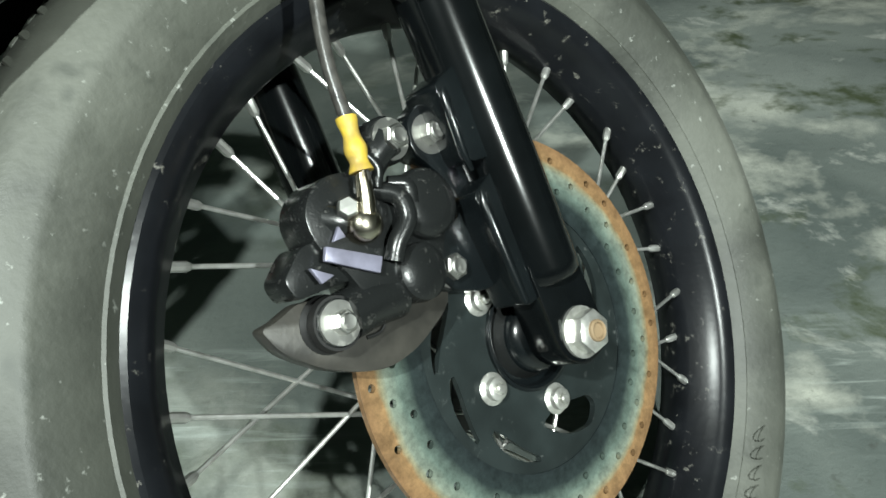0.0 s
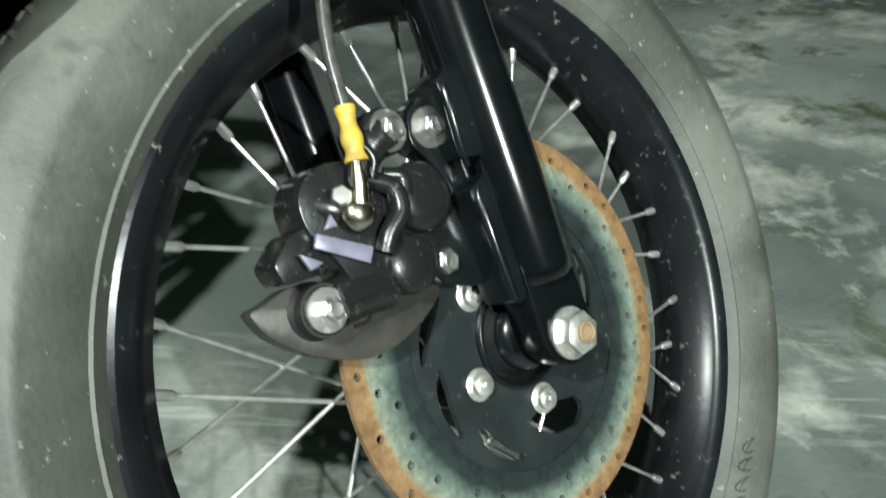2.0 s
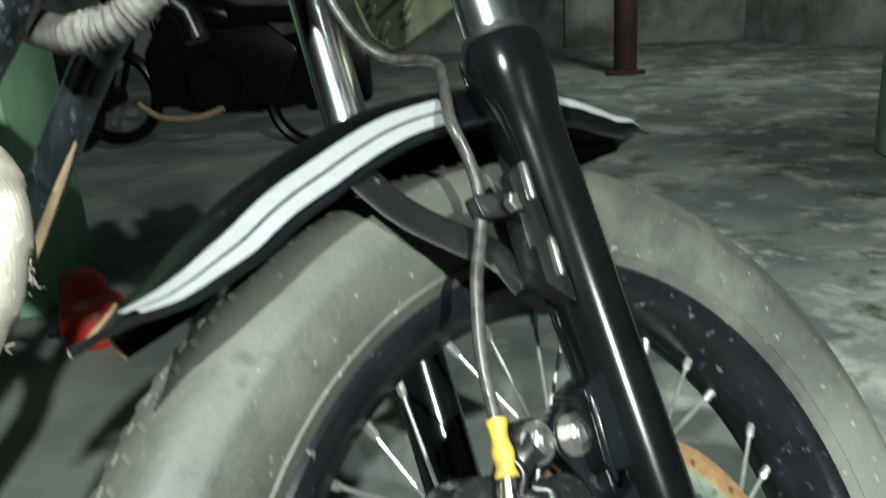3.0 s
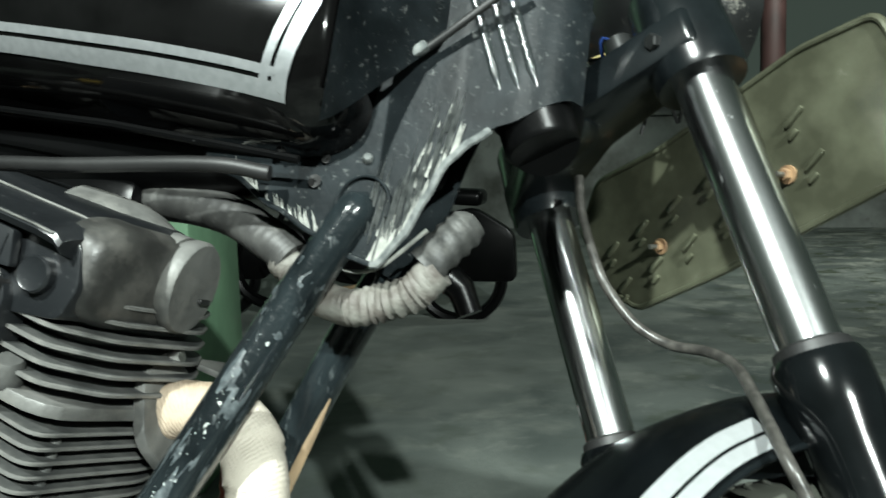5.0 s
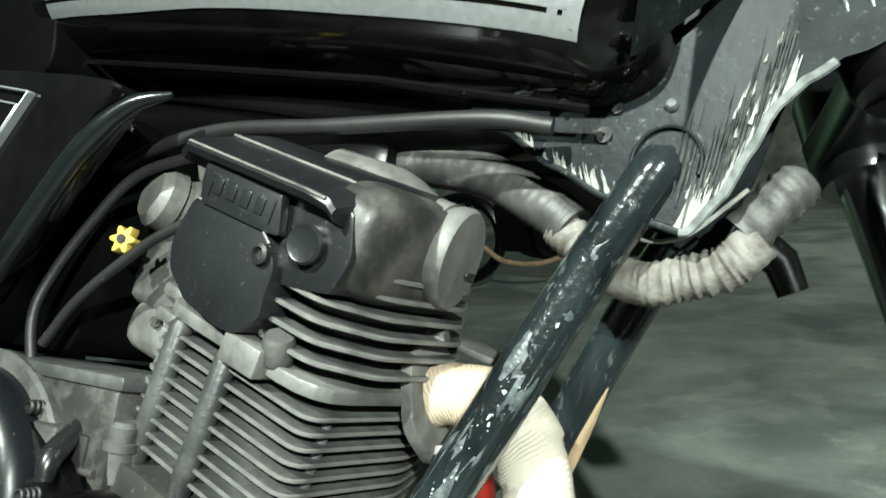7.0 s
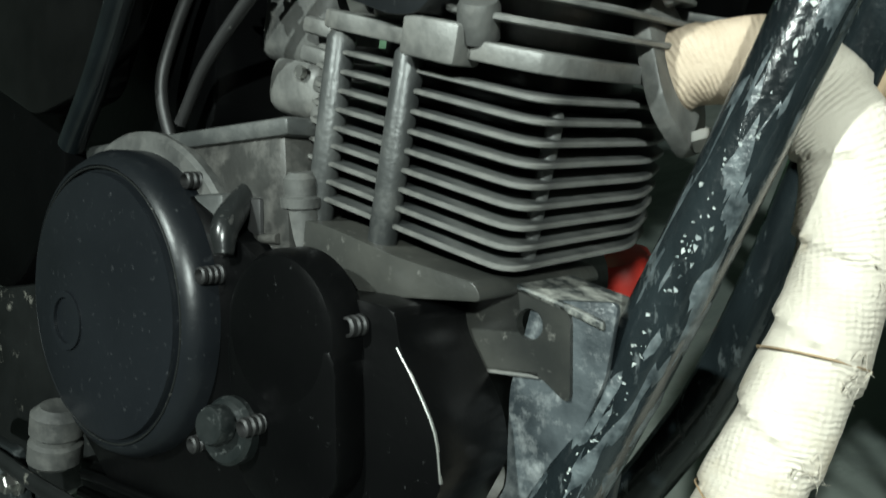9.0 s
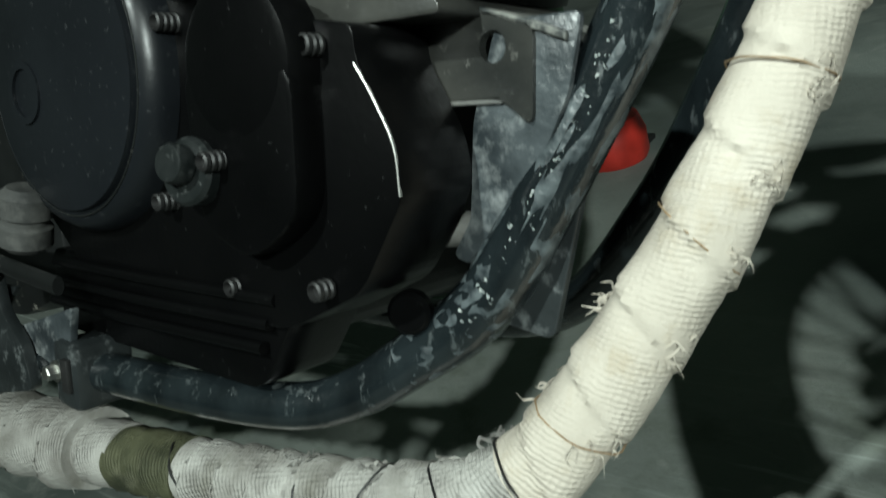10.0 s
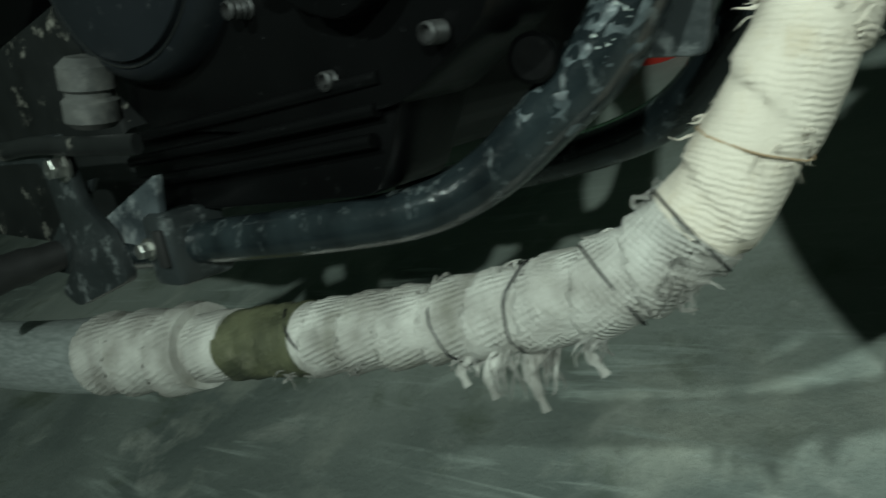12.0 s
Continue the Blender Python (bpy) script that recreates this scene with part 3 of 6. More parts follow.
def disc_material():
    m = DISCM.copy()
    m.name = "worn_brake_disc"
    n, l = m.node_tree.nodes, m.node_tree.links
    b = n["Principled BSDF"]
    co = n.new("ShaderNodeTexCoord").outputs["Object"]
    flat = n.new("ShaderNodeVectorMath")
    flat.operation = "MULTIPLY"
    flat.inputs[1].default_value = (1, 0, 1)
    l.new(co, flat.inputs[0])
    ln = n.new("ShaderNodeVectorMath")
    ln.operation = "LENGTH"
    l.new(flat.outputs[0], ln.inputs[0])
    nz = n.new("ShaderNodeTexNoise")
    nz.inputs["Scale"].default_value, nz.inputs["Detail"].default_value = 60, 6
    l.new(co, nz.inputs["Vector"])
    ad = n.new("ShaderNodeMath")
    ad.operation = "MULTIPLY_ADD"
    l.new(nz.outputs["Fac"], ad.inputs[0])
    ad.inputs[1].default_value = 0.006
    l.new(ln.outputs["Value"], ad.inputs[2])
    r = n.new("ShaderNodeValToRGB")
    e = r.color_ramp.elements
    mp = n.new("ShaderNodeMapRange")
    mp.inputs["From Min"].default_value, mp.inputs["From Max"].default_value = 0.083, 0.133
    l.new(ad.outputs[0], mp.inputs["Value"])
    l.new(mp.outputs["Result"], r.inputs["Fac"])
    e[0].position, e[0].color = 0.0, (0.018, 0.024, 0.026, 1)
    e[1].position, e[1].color = 1.0, (0.26, 0.15, 0.075, 1)
    for p, c in ((0.3, (0.03, 0.042, 0.042)), (0.48, (0.15, 0.20, 0.17)), (0.62, (0.26, 0.30, 0.24)), (0.69, (0.30, 0.27, 0.17)), (0.74, (0.33, 0.20, 0.095))):
        q = e.new(p)
        q.color = (*c, 1)
    sp = n.new("ShaderNodeTexNoise")
    sp.inputs["Scale"].default_value, sp.inputs["Detail"].default_value, sp.inputs["Roughness"].default_value = 130, 8, 0.75
    l.new(co, sp.inputs["Vector"])
    sr = n.new("ShaderNodeMapRange")
    sr.inputs["From Min"].default_value, sr.inputs["From Max"].default_value = 0.3, 0.7
    sr.inputs["To Min"].default_value, sr.inputs["To Max"].default_value = 0.45, 1.2
    l.new(sp.outputs["Fac"], sr.inputs["Value"])
    vm = n.new("ShaderNodeVectorMath")
    vm.operation = "SCALE"
    l.new(r.outputs["Color"], vm.inputs[0])
    l.new(sr.outputs["Result"], vm.inputs["Scale"])
    l.new(vm.outputs[0], b.inputs["Base Color"])
    b.inputs["Metallic"].default_value = 0.25
    return m


def plate_with_holes(outer, loops, depth):
    """A flat plate in x, z with holes, depth thick along -y."""
    b = bmesh.new()
    edges = []
    for lp in [outer] + loops:
        vs = [b.verts.new((x, 0, z)) for x, z in lp]
        edges += [b.edges.new((vs[i], vs[(i + 1) % len(vs)])) for i in range(len(vs))]
    bmesh.ops.triangle_fill(b, use_beauty=True, use_dissolve=False, edges=edges)
    r = bmesh.ops.extrude_face_region(b, geom=b.faces[:])
    bmesh.ops.translate(b, vec=(0, -depth, 0), verts=[v for v in r["geom"] if isinstance(v, bmesh.types.BMVert)])
    return b


def ring(cx, cz, r, n):
    return [(cx + r * math.cos(2 * math.pi * k / n), cz + r * math.sin(2 * math.pi * k / n)) for k in range(n)]


holes = []
for k in range(8):
    for turn_by, r in ((0, 0.1205), (6, 0.110), (12, 0.100), (17.5, 0.1185), (23.5, 0.100), (29.5, 0.111), (35, 0.1215), (40, 0.105)):
        a = radians(165 + 45 * k + turn_by)
        holes.append(ring(r * math.cos(a), r * math.sin(a), 0.0025, 10))
disc = part("brake_disc", plate_with_holes(ring(0, 0, 0.128, 120), holes + [ring(0, 0, 0.0845, 72)], 0.0042), disc_material(), bike, "drilled brake disc with rusty edge", smooth=False, matrix=WH @ Matrix.Translation((0, -0.0395, 0)))


def swoosh(a0, span, r0, r1, w):
    """A curved slot that widens as it runs outward."""
    inner, outer = [], []
    for i in range(11):
        u = i / 10
        a, r = radians(a0 + span * u), r0 + (r1 - r0) * u
        h = w * (0.12 + 0.88 * math.sin(math.pi * (0.08 + 0.84 * u ** 0.8)))
        inner.append(((r - h) * math.cos(a), (r - h) * math.sin(a)))
        outer.append(((r + h) * math.cos(a), (r + h) * math.sin(a)))
    return inner + outer[::-1]


slots = [rounded([(-0.0200, -0.0530), (-0.0029, -0.0494), (0.0266, -0.0590), (0.0292, -0.0679), (0.0192, -0.0772), (0.0006, -0.0730), (-0.0133, -0.0625)], 0.007)]
slots += [swoosh(a0, 33, 0.0665, 0.0765, 0.0045) for a0 in (-148, 173, 135, -12, 62, 98)]
carrier = part("disc_carrier", plate_with_holes(ring(0, 0, 0.0847, 72), slots + [ring(0, 0, 0.0335, 36)], 0.0042), DISCM, bike, "black disc carrier with curved slots", smooth=False, matrix=WH @ Matrix.Translation((0, -0.0387, 0)))
for k in range(5):
    a = radians(124.5 + 72 * k)
    m = Matrix.Translation((0.0455 * math.cos(a), -0.0042, 0.0455 * math.sin(a))) @ frame_of((0, -1, 0))
    bb = lathe([(0, 0), (0.0098, 0), (0.0100, 0.0008), (0.0072, 0.0022), (0.0070, 0.0058), (0.0060, 0.0066), (0.0042, 0.0068), (0.0040, 0.0060), (0, 0.0060)], 18, m.translation, (0, -1, 0))
    bb = lathe([(0, 0.0055), (0.0030, 0.0055), (0.0030, 0.0088), (0.0022, 0.0095), (0, 0.0095)], 12, m.translation, (0, -1, 0), bb)
    part("disc_bolt", bb, BRIGHTBOLT, carrier, "bright zinc flange bolt")
part("hub_rim", lathe([(0.0335, 0.0027), (0.0355, -0.0043), (0.0352, -0.0062), (0.0335, -0.0066), (0.0320, -0.0050), (0.0315, 0.0027)], 40, axis=YAX, close=True), GLOSS, carrier)
part("hub_seal", lathe([(0.0, -0.066), (0.012, -0.066), (0.0135, -0.058), (0.0205, -0.055), (0.0235, -0.050), (0.0240, -0.040), (0.0315, -0.037), (0.0315, -0.030), (0, -0.030)], 36, axis=YAX), GLOSS, bike, matrix=WH)


# fork legs
FK = WH @ Matrix.Rotation(radians(-1.2), 4, "X") @ Matrix.Rotation(radians(3.8), 4, "Y")


def leg(y, right):
    px = 0.0
    foot = -0.0745 if right else 0.095
    prof = [(0, 0.031), (0.0185, 0.031), (0.0210, 0.0335), (0.0218, 0.04), (0.0224, 0.10), (0.0228, 0.305), (0.0238, 0.325), (0.0272, 0.343), (0.0276, 0.367), (0.0250, 0.373), (0.016, 0.373), (0, 0.373)]
    bm = lathe(prof, 32, (px, y, 0))
    bm = prism(rounded([(-0.0205, 0.050), (0.0190, 0.050), (0.0205, -0.004), (0.0130, -0.0205), (-0.0060, -0.0225), (-0.0205, -0.010)], 0.010), 0.025, Matrix.Translation((0, foot + 0.0125, 0)) @ RIGHT, 0.0025, bm)
    low = part("fork_leg", bm, LEGP, bike, "glossy black fork leg with chrome tube", matrix=FK)
    part("fork_tube", lathe([(0, 0.36), (0.0192, 0.36), (0.0192, 0.68), (0, 0.68)], 32, (px, y, 0)), CHROME, low, "chrome fork tube")
    part("dust_seal", lathe([(0.0193, 0.372), (0.0232, 0.372), (0.0222, 0.379), (0.0193, 0.381)], 28, (px, y, 0), close=True), HOSE, low)
    return low


leg_r, leg_l = leg(-0.076, True), leg(0.119, False)
m = WH @ Matrix.Translation((-0.001, -0.0885, -0.001)) @ frame_of((0, -1, 0))
nut = part("axle_nut", hexbolt(0.0255, 0.0105, 0.0155), BRIGHTBOLT, bike, "zinc axle nut", matrix=m)
part("axle_end", lathe([(0, 0.010), (0.0064, 0.010), (0.0064, 0.0122), (0.0056, 0.0132), (0.0047, 0.0128), (0.0042, 0.0112), (0, 0.0112)], 20), TAN, nut)


# ---- frame, in the body's frame: x forward, y left, z up ----
dt_r = spline([(-0.367, -0.036, 0.686), (-0.391, -0.039, 0.640), (-0.413, -0.042, 0.595), (-0.447, -0.052, 0.515), (-0.496, -0.063, 0.405), (-0.538, -0.077, 0.315), (-0.562, -0.084, 0.279), (-0.590, -0.092, 0.256), (-0.619, -0.103, 0.235), (-0.652, -0.116, 0.223), (-0.71, -0.129, 0.219), (-0.80, -0.140, 0.217), (-0.92, -0.150, 0.214)], 8)
frame_r = part("frame_tube", tube(dt_r, lambda u, a: (0.0146 + 0.0014 * min(1.0, max(0.0, (u - 0.12) / 0.2)) - 0.0030 * min(1.0, max(0.0, (u - 0.5) / 0.2))) * math.sqrt(max(0.02, 1 - max(0.0, 1 - u / 0.028) ** 2)), 24), FRAMEP, bike, "mud-splashed black frame tube")
dt_l = spline([(-0.372, 0.052, 0.672), (-0.412, 0.060, 0.60), (-0.447, 0.066, 0.520), (-0.490, 0.064, 0.405), (-0.540, 0.078, 0.315), (-0.618, 0.100, 0.234), (-0.76, 0.122, 0.203), (-0.90, 0.135, 0.194)], 8)
frame_l = part("frame_tube", tube(dt_l, 0.0155, 20), FRAMEP, bike)

i0, i1 = int(len(dt_r) * 0.10), int(len(dt_r) * 0.60)
def mud_radius(u, a):
    """Mud stands proud of the tube in patches, most of it at the bend."""
    p = Vector((u * 44, math.cos(a) * 2.6, math.sin(a) * 2.6))
    w = 0.0146 + 0.0014 * min(1.0, max(0.0, (0.10 + 0.5 * u - 0.12) / 0.2)) - 0.0030 * min(1.0, max(0.0, (0.10 + 0.5 * u - 0.5) / 0.2))
    return w + 0.0016 * noise.noise(p) + 0.0008 * noise.noise(p * 3.1) - 0.00022 - 0.0006 * abs(u - 0.72)
part("caked_mud", tube(dt_r[i0:i1], mud_radius, 40), CAKED, frame_r, "blue-grey mud caked on the tube")

rf = random.Random(3)
b2 = bmesh.new()
for i in range(250):
    k = min(int(len(dt_r) * (rf.triangular(0.16, 0.52, 0.36) if i < 190 else rf.triangular(0.24, 0.46, 0.36))), len(dt_r) - 2)
    c, t = dt_r[k].lerp(dt_r[k + 1], rf.random()), (dt_r[k + 1] - dt_r[k]).normalized()
    o = Vector((rf.gauss(0.30, 0.22), -1, rf.gauss(0.15, 0.2)))
    o = (o - t * o.dot(t)).normalized()
    s = t.cross(o)
    base, size = c + o * 0.0152, 0.0003 + 0.0013 * rf.random() ** 2
    lift, squash = rf.uniform(0.0, 0.7), rf.uniform(0.5, 2.2)
    low, top = [], []
    for j in range(5):
        a = 2 * math.pi * j / 5 + rf.uniform(-0.4, 0.4)
        r = size * rf.uniform(0.5, 1.2)
        q = base + t * (r * squash * math.cos(a)) + s * (r * math.sin(a)) + o * (lift * r * math.cos(a))
        low.append(b2.verts.new(q))
        top.append(b2.verts.new(q + o * 0.0006))
    b2.faces.new(top)
    for j in range(5):
        b2.faces.new((low[j], low[j - 1], top[j - 1], top[j]))
tagged(part("flaked_paint", b2, FLAKE, frame_r, smooth=False), kind="stuff")

# ---- exhaust header, wrapped in fabric ----
EX = spline([(-0.518, -0.010, 0.524), (-0.492, -0.004, 0.530), (-0.465, 0.002, 0.526), (-0.441, 0.002, 0.502), (-0.431, -0.003, 0.470), (-0.433, -0.010, 0.425), (-0.449, -0.030, 0.365), (-0.474, -0.048, 0.300), (-0.502, -0.064, 0.245), (-0.528, -0.075, 0.207), (-0.565, -0.084, 0.180), (-0.62, -0.092, 0.166), (-0.70, -0.100, 0.154), (-0.80, -0.110, 0.143), (-0.95, -0.125, 0.13), (-1.10, -0.138, 0.12), (-1.30, -0.15, 0.115)], 10)
run = [0.0]
for p, q in zip(EX, EX[1:]):
    run.append(run[-1] + (q - p).length)
TOTAL = run[-1]


def along(d):
    """Place and direction d metres along the exhaust."""
    for i in range(len(run) - 1):
        if run[i + 1] >= d:
            u = (d - run[i]) / (run[i + 1] - run[i])
            return EX[i].lerp(EX[i + 1], u), (EX[i + 1] - EX[i]).normalized()
    return EX[-1], (EX[-1] - EX[-2]).normalized()


def wound(d0, d1, r0, seed, pitch=0.024, step=0.0016):
    """A length of pipe wound with overlapping tape."""
    n = max(8, int((d1 - d0) / 0.003))
    pts = [along(d0 + (d1 - d0) * i / n)[0] for i in range(n + 1)]

    def rad(u, a):
        d = d0 + (d1 - d0) * u
        turn = (d / pitch + a / (2 * math.pi)) % 1.0
        lump = noise.noise(Vector((d * 30, math.cos(a) * 1.2, math.sin(a) * 1.2 + seed)))
        fine = noise.noise(Vector((d * 160, math.cos(a) * 5, math.sin(a) * 5 + seed)))
        return r0 + step * (turn - 0.5) + 0.0016 * lump + 0.0004 * fine

    return tube(pts, rad, 32)


exhaust = part("exhaust_pipe", tube(EX, 0.0185, 20), STEEL, bike, "exhaust header wrapped in pale fabric tape")
part("port_wrap", wound(0.0, 0.055, 0.0205, 2), WRAPPEACH, exhaust, "peach-coloured fabric tape wrap")
part("upper_wrap", wound(0.055, 0.428, 0.0220, 1, 0.042, 0.0030), WRAP, exhaust, "cream fabric tape wrap")
part("lower_wrap", wound(0.425, 0.678, 0.0222, 4, 0.030, 0.0036), WRAPGREY, exhaust, "grey dirty fabric tape wrap")
part("oily_band", wound(0.676, 0.748, 0.0230, 7, 0.02), WRAPOLIVE, exhaust, "oil-soaked dark wrap")
part("rear_wrap", wound(0.745, 0.800, 0.0235, 9, 0.045), WRAPGREY, exhaust)
part("joint_wrap", wound(0.782, 0.905, 0.0300, 12, 0.050, 0.007), WRAPGREY, exhaust, "thick grey fabric wrap over the joint")
part("silencer", tube([along(0.885 + 0.01 * i)[0] for i in range(44)], lambda u, a: 0.0305 * min(1.0, 0.80 + 7 * u), 32), SILENCERM, exhaust, "dull chrome silencer pipe")
rng = random.Random(5)
for d in (0.055, 0.205, 0.283, 0.385, 0.43, 0.475, 0.515, 0.56, 0.677, 0.80):
    c, t = along(d)
    tilt = Vector([rng.uniform(-0.2, 0.2) if d < 0.42 else rng.uniform(-0.5, 0.5) for _ in range(3)])
    t = (t + tilt).normalized()
    x = t.orthogonal().normalized()
    y = t.cross(x)
    pts = [c + (x * math.cos(2 * math.pi * k / 24) + y * math.sin(2 * math.pi * k / 24)) * (0.0234 + 0.0008 * math.sin(k * 1.7)) for k in range(25)]
    part("wire_tie", tube(pts, 0.0005 if d < 0.42 else 0.0007, 6, caps=False), TAN if d < 0.42 else HOSE, exhaust)


def tuft(d, away, count, lo, hi, width, bm):
    """A clump of torn tape threads standing off the wrap."""
    c, t = along(d)
    for j in range(count):
        out = (Vector(away) + Vector([rng.gauss(0, 0.22) for _ in range(3)])).normalized()
        out = (out - t * out.dot(t) * 0.6).normalized()
        p0 = c + out * 0.0212 + t * rng.uniform(-0.007, 0.007)
        ln = rng.uniform(lo, hi)
        p1 = p0 + out * ln * 0.45 + t * rng.uniform(-0.004, 0.004)
        p2 = p1 + out * ln * 0.35 + t * rng.uniform(-0.006, 0.006) + Vector((0, 0, -0.12 * ln))
        p3 = p2 + out * ln * 0.2 + Vector((rng.uniform(-1, 1), rng.uniform(-1, 1), rng.uniform(-1.6, 0.2))) * 0.004
        w = rng.uniform(width * 0.6, width * 1.4)
        bm = tube(spline([p0, p1, p2, p3], 3), lambda u, a, w=w: w * (1 - 0.85 * u ** 1.5), 6, bm, flat=0.4)
    return bm


bm = None
for d in (0.152, 0.205, 0.243, 0.283, 0.330, 0.385):
    bm = tuft(d, (0.1, 0.75, 0.4) if d < 0.3 else (-0.7, 0.3, 0.35), 14, 0.005, 0.014, 0.0011, bm)
    bm = tuft(d, (0.75, -0.5, -0.2), 8, 0.003, 0.008, 0.0007, bm)
tagged(part("frayed_threads", bm, WRAP, exhaust), kind="stuff")
bm = None
for d, away, n, lo, hi in ((0.43, (-0.7, 0.2, 0.6), 9, 0.006, 0.016), (0.445, (0.6, -0.6, -0.5), 9, 0.004, 0.012), (0.475, (-0.4, 0.2, 0.8), 5, 0.005, 0.010), (0.485, (0.35, -0.4, -0.85), 7, 0.006, 0.015), (0.53, (0.1, -0.5, -0.85), 14, 0.010, 0.026), (0.512, (0.2, -0.4, -0.9), 10, 0.012, 0.030), (0.555, (0.0, -0.5, -0.85), 9, 0.005, 0.014), (0.52, (0.0, 0.0, 1.0), 4, 0.004, 0.010), (0.575, (0, -0.1, 1), 4, 0.004, 0.009), (0.63, (0, -0.6, -0.8), 5, 0.003, 0.008), (0.685, (0, -0.6, -0.8), 7, 0.003, 0.009), (0.80, (0, -0.5, -0.85), 7, 0.003, 0.010), (0.90, (0, -0.5, -0.8), 6, 0.003, 0.010)):
    bm = tuft(d, away, int(n * 1.4), lo * 0.6, hi * 0.75, 0.0012, bm)
tagged(part("frayed_threads", bm, WRAPGREY, exhaust), kind="stuff")

for d, away, ln in ((0.516, (0.15, -0.45, -0.9), 0.026), (0.538, (0.0, -0.5, -0.9), 0.018), (0.49, (0.3, -0.4, -0.8), 0.014), (0.55, (-0.1, -0.6, -0.8), 0.012), (0.52, (0.05, -0.3, -0.95), 0.020)):
    c, t = along(d)
    o = Vector(away).normalized()
    pts = spline([c + o * 0.0205, c + o * (0.022 + ln * 0.4) + t * 0.004, c + o * (0.022 + ln * 0.75) + t * 0.001, c + o * (0.022 + ln) - t * 0.003 + Vector((0, 0, -0.004))], 4)
    part("tape_end", tube(pts, lambda u, a: (0.0034 - 0.0014 * u) * (1 + 0.2 * math.sin(u * 14)), 8, flat=0.22, up=t), WRAPGREY, exhaust)

# ---- tank ----
def tank_y(x, z):
    """Half width of the tank."""
    u = max(0.0, min(1.0, (-0.372 - x) / 0.62))
    zc, hz = 0.802 + 0.065 * u, 0.102
    v = (z - zc) / hz
    lead = max(0.0, 1 - ((0.035 - min(u, 0.035)) / 0.035) ** 5)
    tail = (1 - 0.35 * max(0.0, u - 0.5) ** 1.3) * (1 - 0.243 * max(0.0, 1 - u / 0.30) ** 2)
    w = 0.128 * (0.42 + 0.58 * lead ** 0.5) * tail
    return w * max(0.0, 1 - abs(v) ** 3.2) ** 0.42


rings = []
for i in range(34):
    u = i / 33
    x = -0.372 - 0.555 * (u ** 2.2)
    un = max(0.0, min(1.0, (-0.372 - x) / 0.62))
    zc, hz = 0.802 + 0.065 * un, 0.102
    grow = 0.86 + 0.14 * min(1, (u / 0.25)) ** 0.5
    r = []
    for k in range(40):
        a = 2 * math.pi * k / 40
        c, s = math.cos(a), math.sin(a)
        grow_z = grow if s > 0 else 0.42 + 0.58 * min(1, u / 0.3) ** 0.5
        z = zc + hz * grow_z * (abs(s) ** 0.75) * (1 if s > 0 else -1)
        w = tank_y(x, zc + (z - zc) * 0.999 / grow_z)
        r.append(Vector((x, w * (1 if c > 0 else -1) if abs(c) > 1e-6 else 0, z)))
    rings.append(r)
tank = part("fuel_tank", loft(rings), TANKP, bike, "glossy black fuel tank with silver stripes")

# ---- steering ----
bm = prism([(-0.06, -0.01), (-0.025, -0.10), (0.01, -0.102), (0.016, -0.07), (0.0, 0.02), (0.016, 0.112), (0.01, 0.144), (-0.025, 0.142), (-0.06, 0.05), (-0.075, 0.02)], 0.03, Matrix.Translation((0, 0, 0.562)), 0.004)
for y in (-0.076, 0.119):
    bm = lathe([(0.0193, 0.548), (0.0300, 0.548), (0.0315, 0.553), (0.0315, 0.620), (0.0290, 0.626), (0.0193, 0.607)], 28, (0, y, 0), bm=bm, close=True)
bm = lathe([(0, 0.556), (0.022, 0.556), (0.028, 0.560), (0.031, 0.60), (0, 0.60)], 28, (-0.05, 0.02, 0), bm=bm)
yoke = part("lower_yoke", bm, GLOSS, bike, "black lower fork yoke", matrix=FK @ Matrix.Translation((0, 0, 0.022)))
part("steering_head", lathe([(0, 0.60), (0.033, 0.60), (0.033, 0.615), (0.027, 0.622), (0.027, 0.76), (0.033, 0.768), (0, 0.78)], 32, (-0.05, 0, 0)), GLOSS, bike, matrix=WH)

def gusset_low(x):
    """Height of the gusset's lower edge."""
    return curve(x, ((-0.50, 0.706), (-0.473, 0.695), (-0.436, 0.673), (-0.402, 0.656), (-0.375, 0.642), (-0.354, 0.637), (-0.338, 0.657), (-0.326, 0.683), (-0.316, 0.707), (-0.300, 0.724), (-0.285, 0.736), (-0.238, 0.762)))


def gusset_y(x):
    """The pressed plate turns in round the steering head."""
    if x < -0.312:
        return 0.038
    if x < -0.275:
        return 0.038 - 0.009 * (x + 0.312) / 0.037
    return 0.029 * math.sqrt(max(0.0, 1 - ((x + 0.275) / 0.037) ** 2))


def curve(x, knots):
    """A smooth value between knots of (x, y)."""
    if x <= knots[0][0]:
        return knots[0][1]
    for (x0, y0), (x1, y1) in zip(knots, knots[1:]):
        if x <= x1:
            u = (x - x0) / (x1 - x0)
            return y0 + (y1 - y0) * (u * 0.5 + 0.5 * u * u * (3 - 2 * u))
    return knots[-1][1]


b2 = bmesh.new()
for s in (-1, 1):
    rows = []
    for i in range(61):
        x = -0.50 + 0.262 * i / 60
        zl = gusset_low(x) + (0.05 * min(1.0, max(0.0, (x + 0.355) / 0.03)) if s > 0 else 0.0)
        rows.append([b2.verts.new((x, s * gusset_y(x), zl + (0.875 - zl) * j / 12)) for j in range(13)])
    for p, q in zip(rows, rows[1:]):
        for j in range(12):
            b2.faces.new((p[j], p[j + 1], q[j + 1], q[j]) if s > 0 else (p[j], q[j], q[j + 1], p[j + 1]))
bmesh.ops.remove_doubles(b2, verts=b2.verts[:], dist=0.0008)
bmesh.ops.solidify(b2, geom=b2.faces[:], thickness=0.0025)
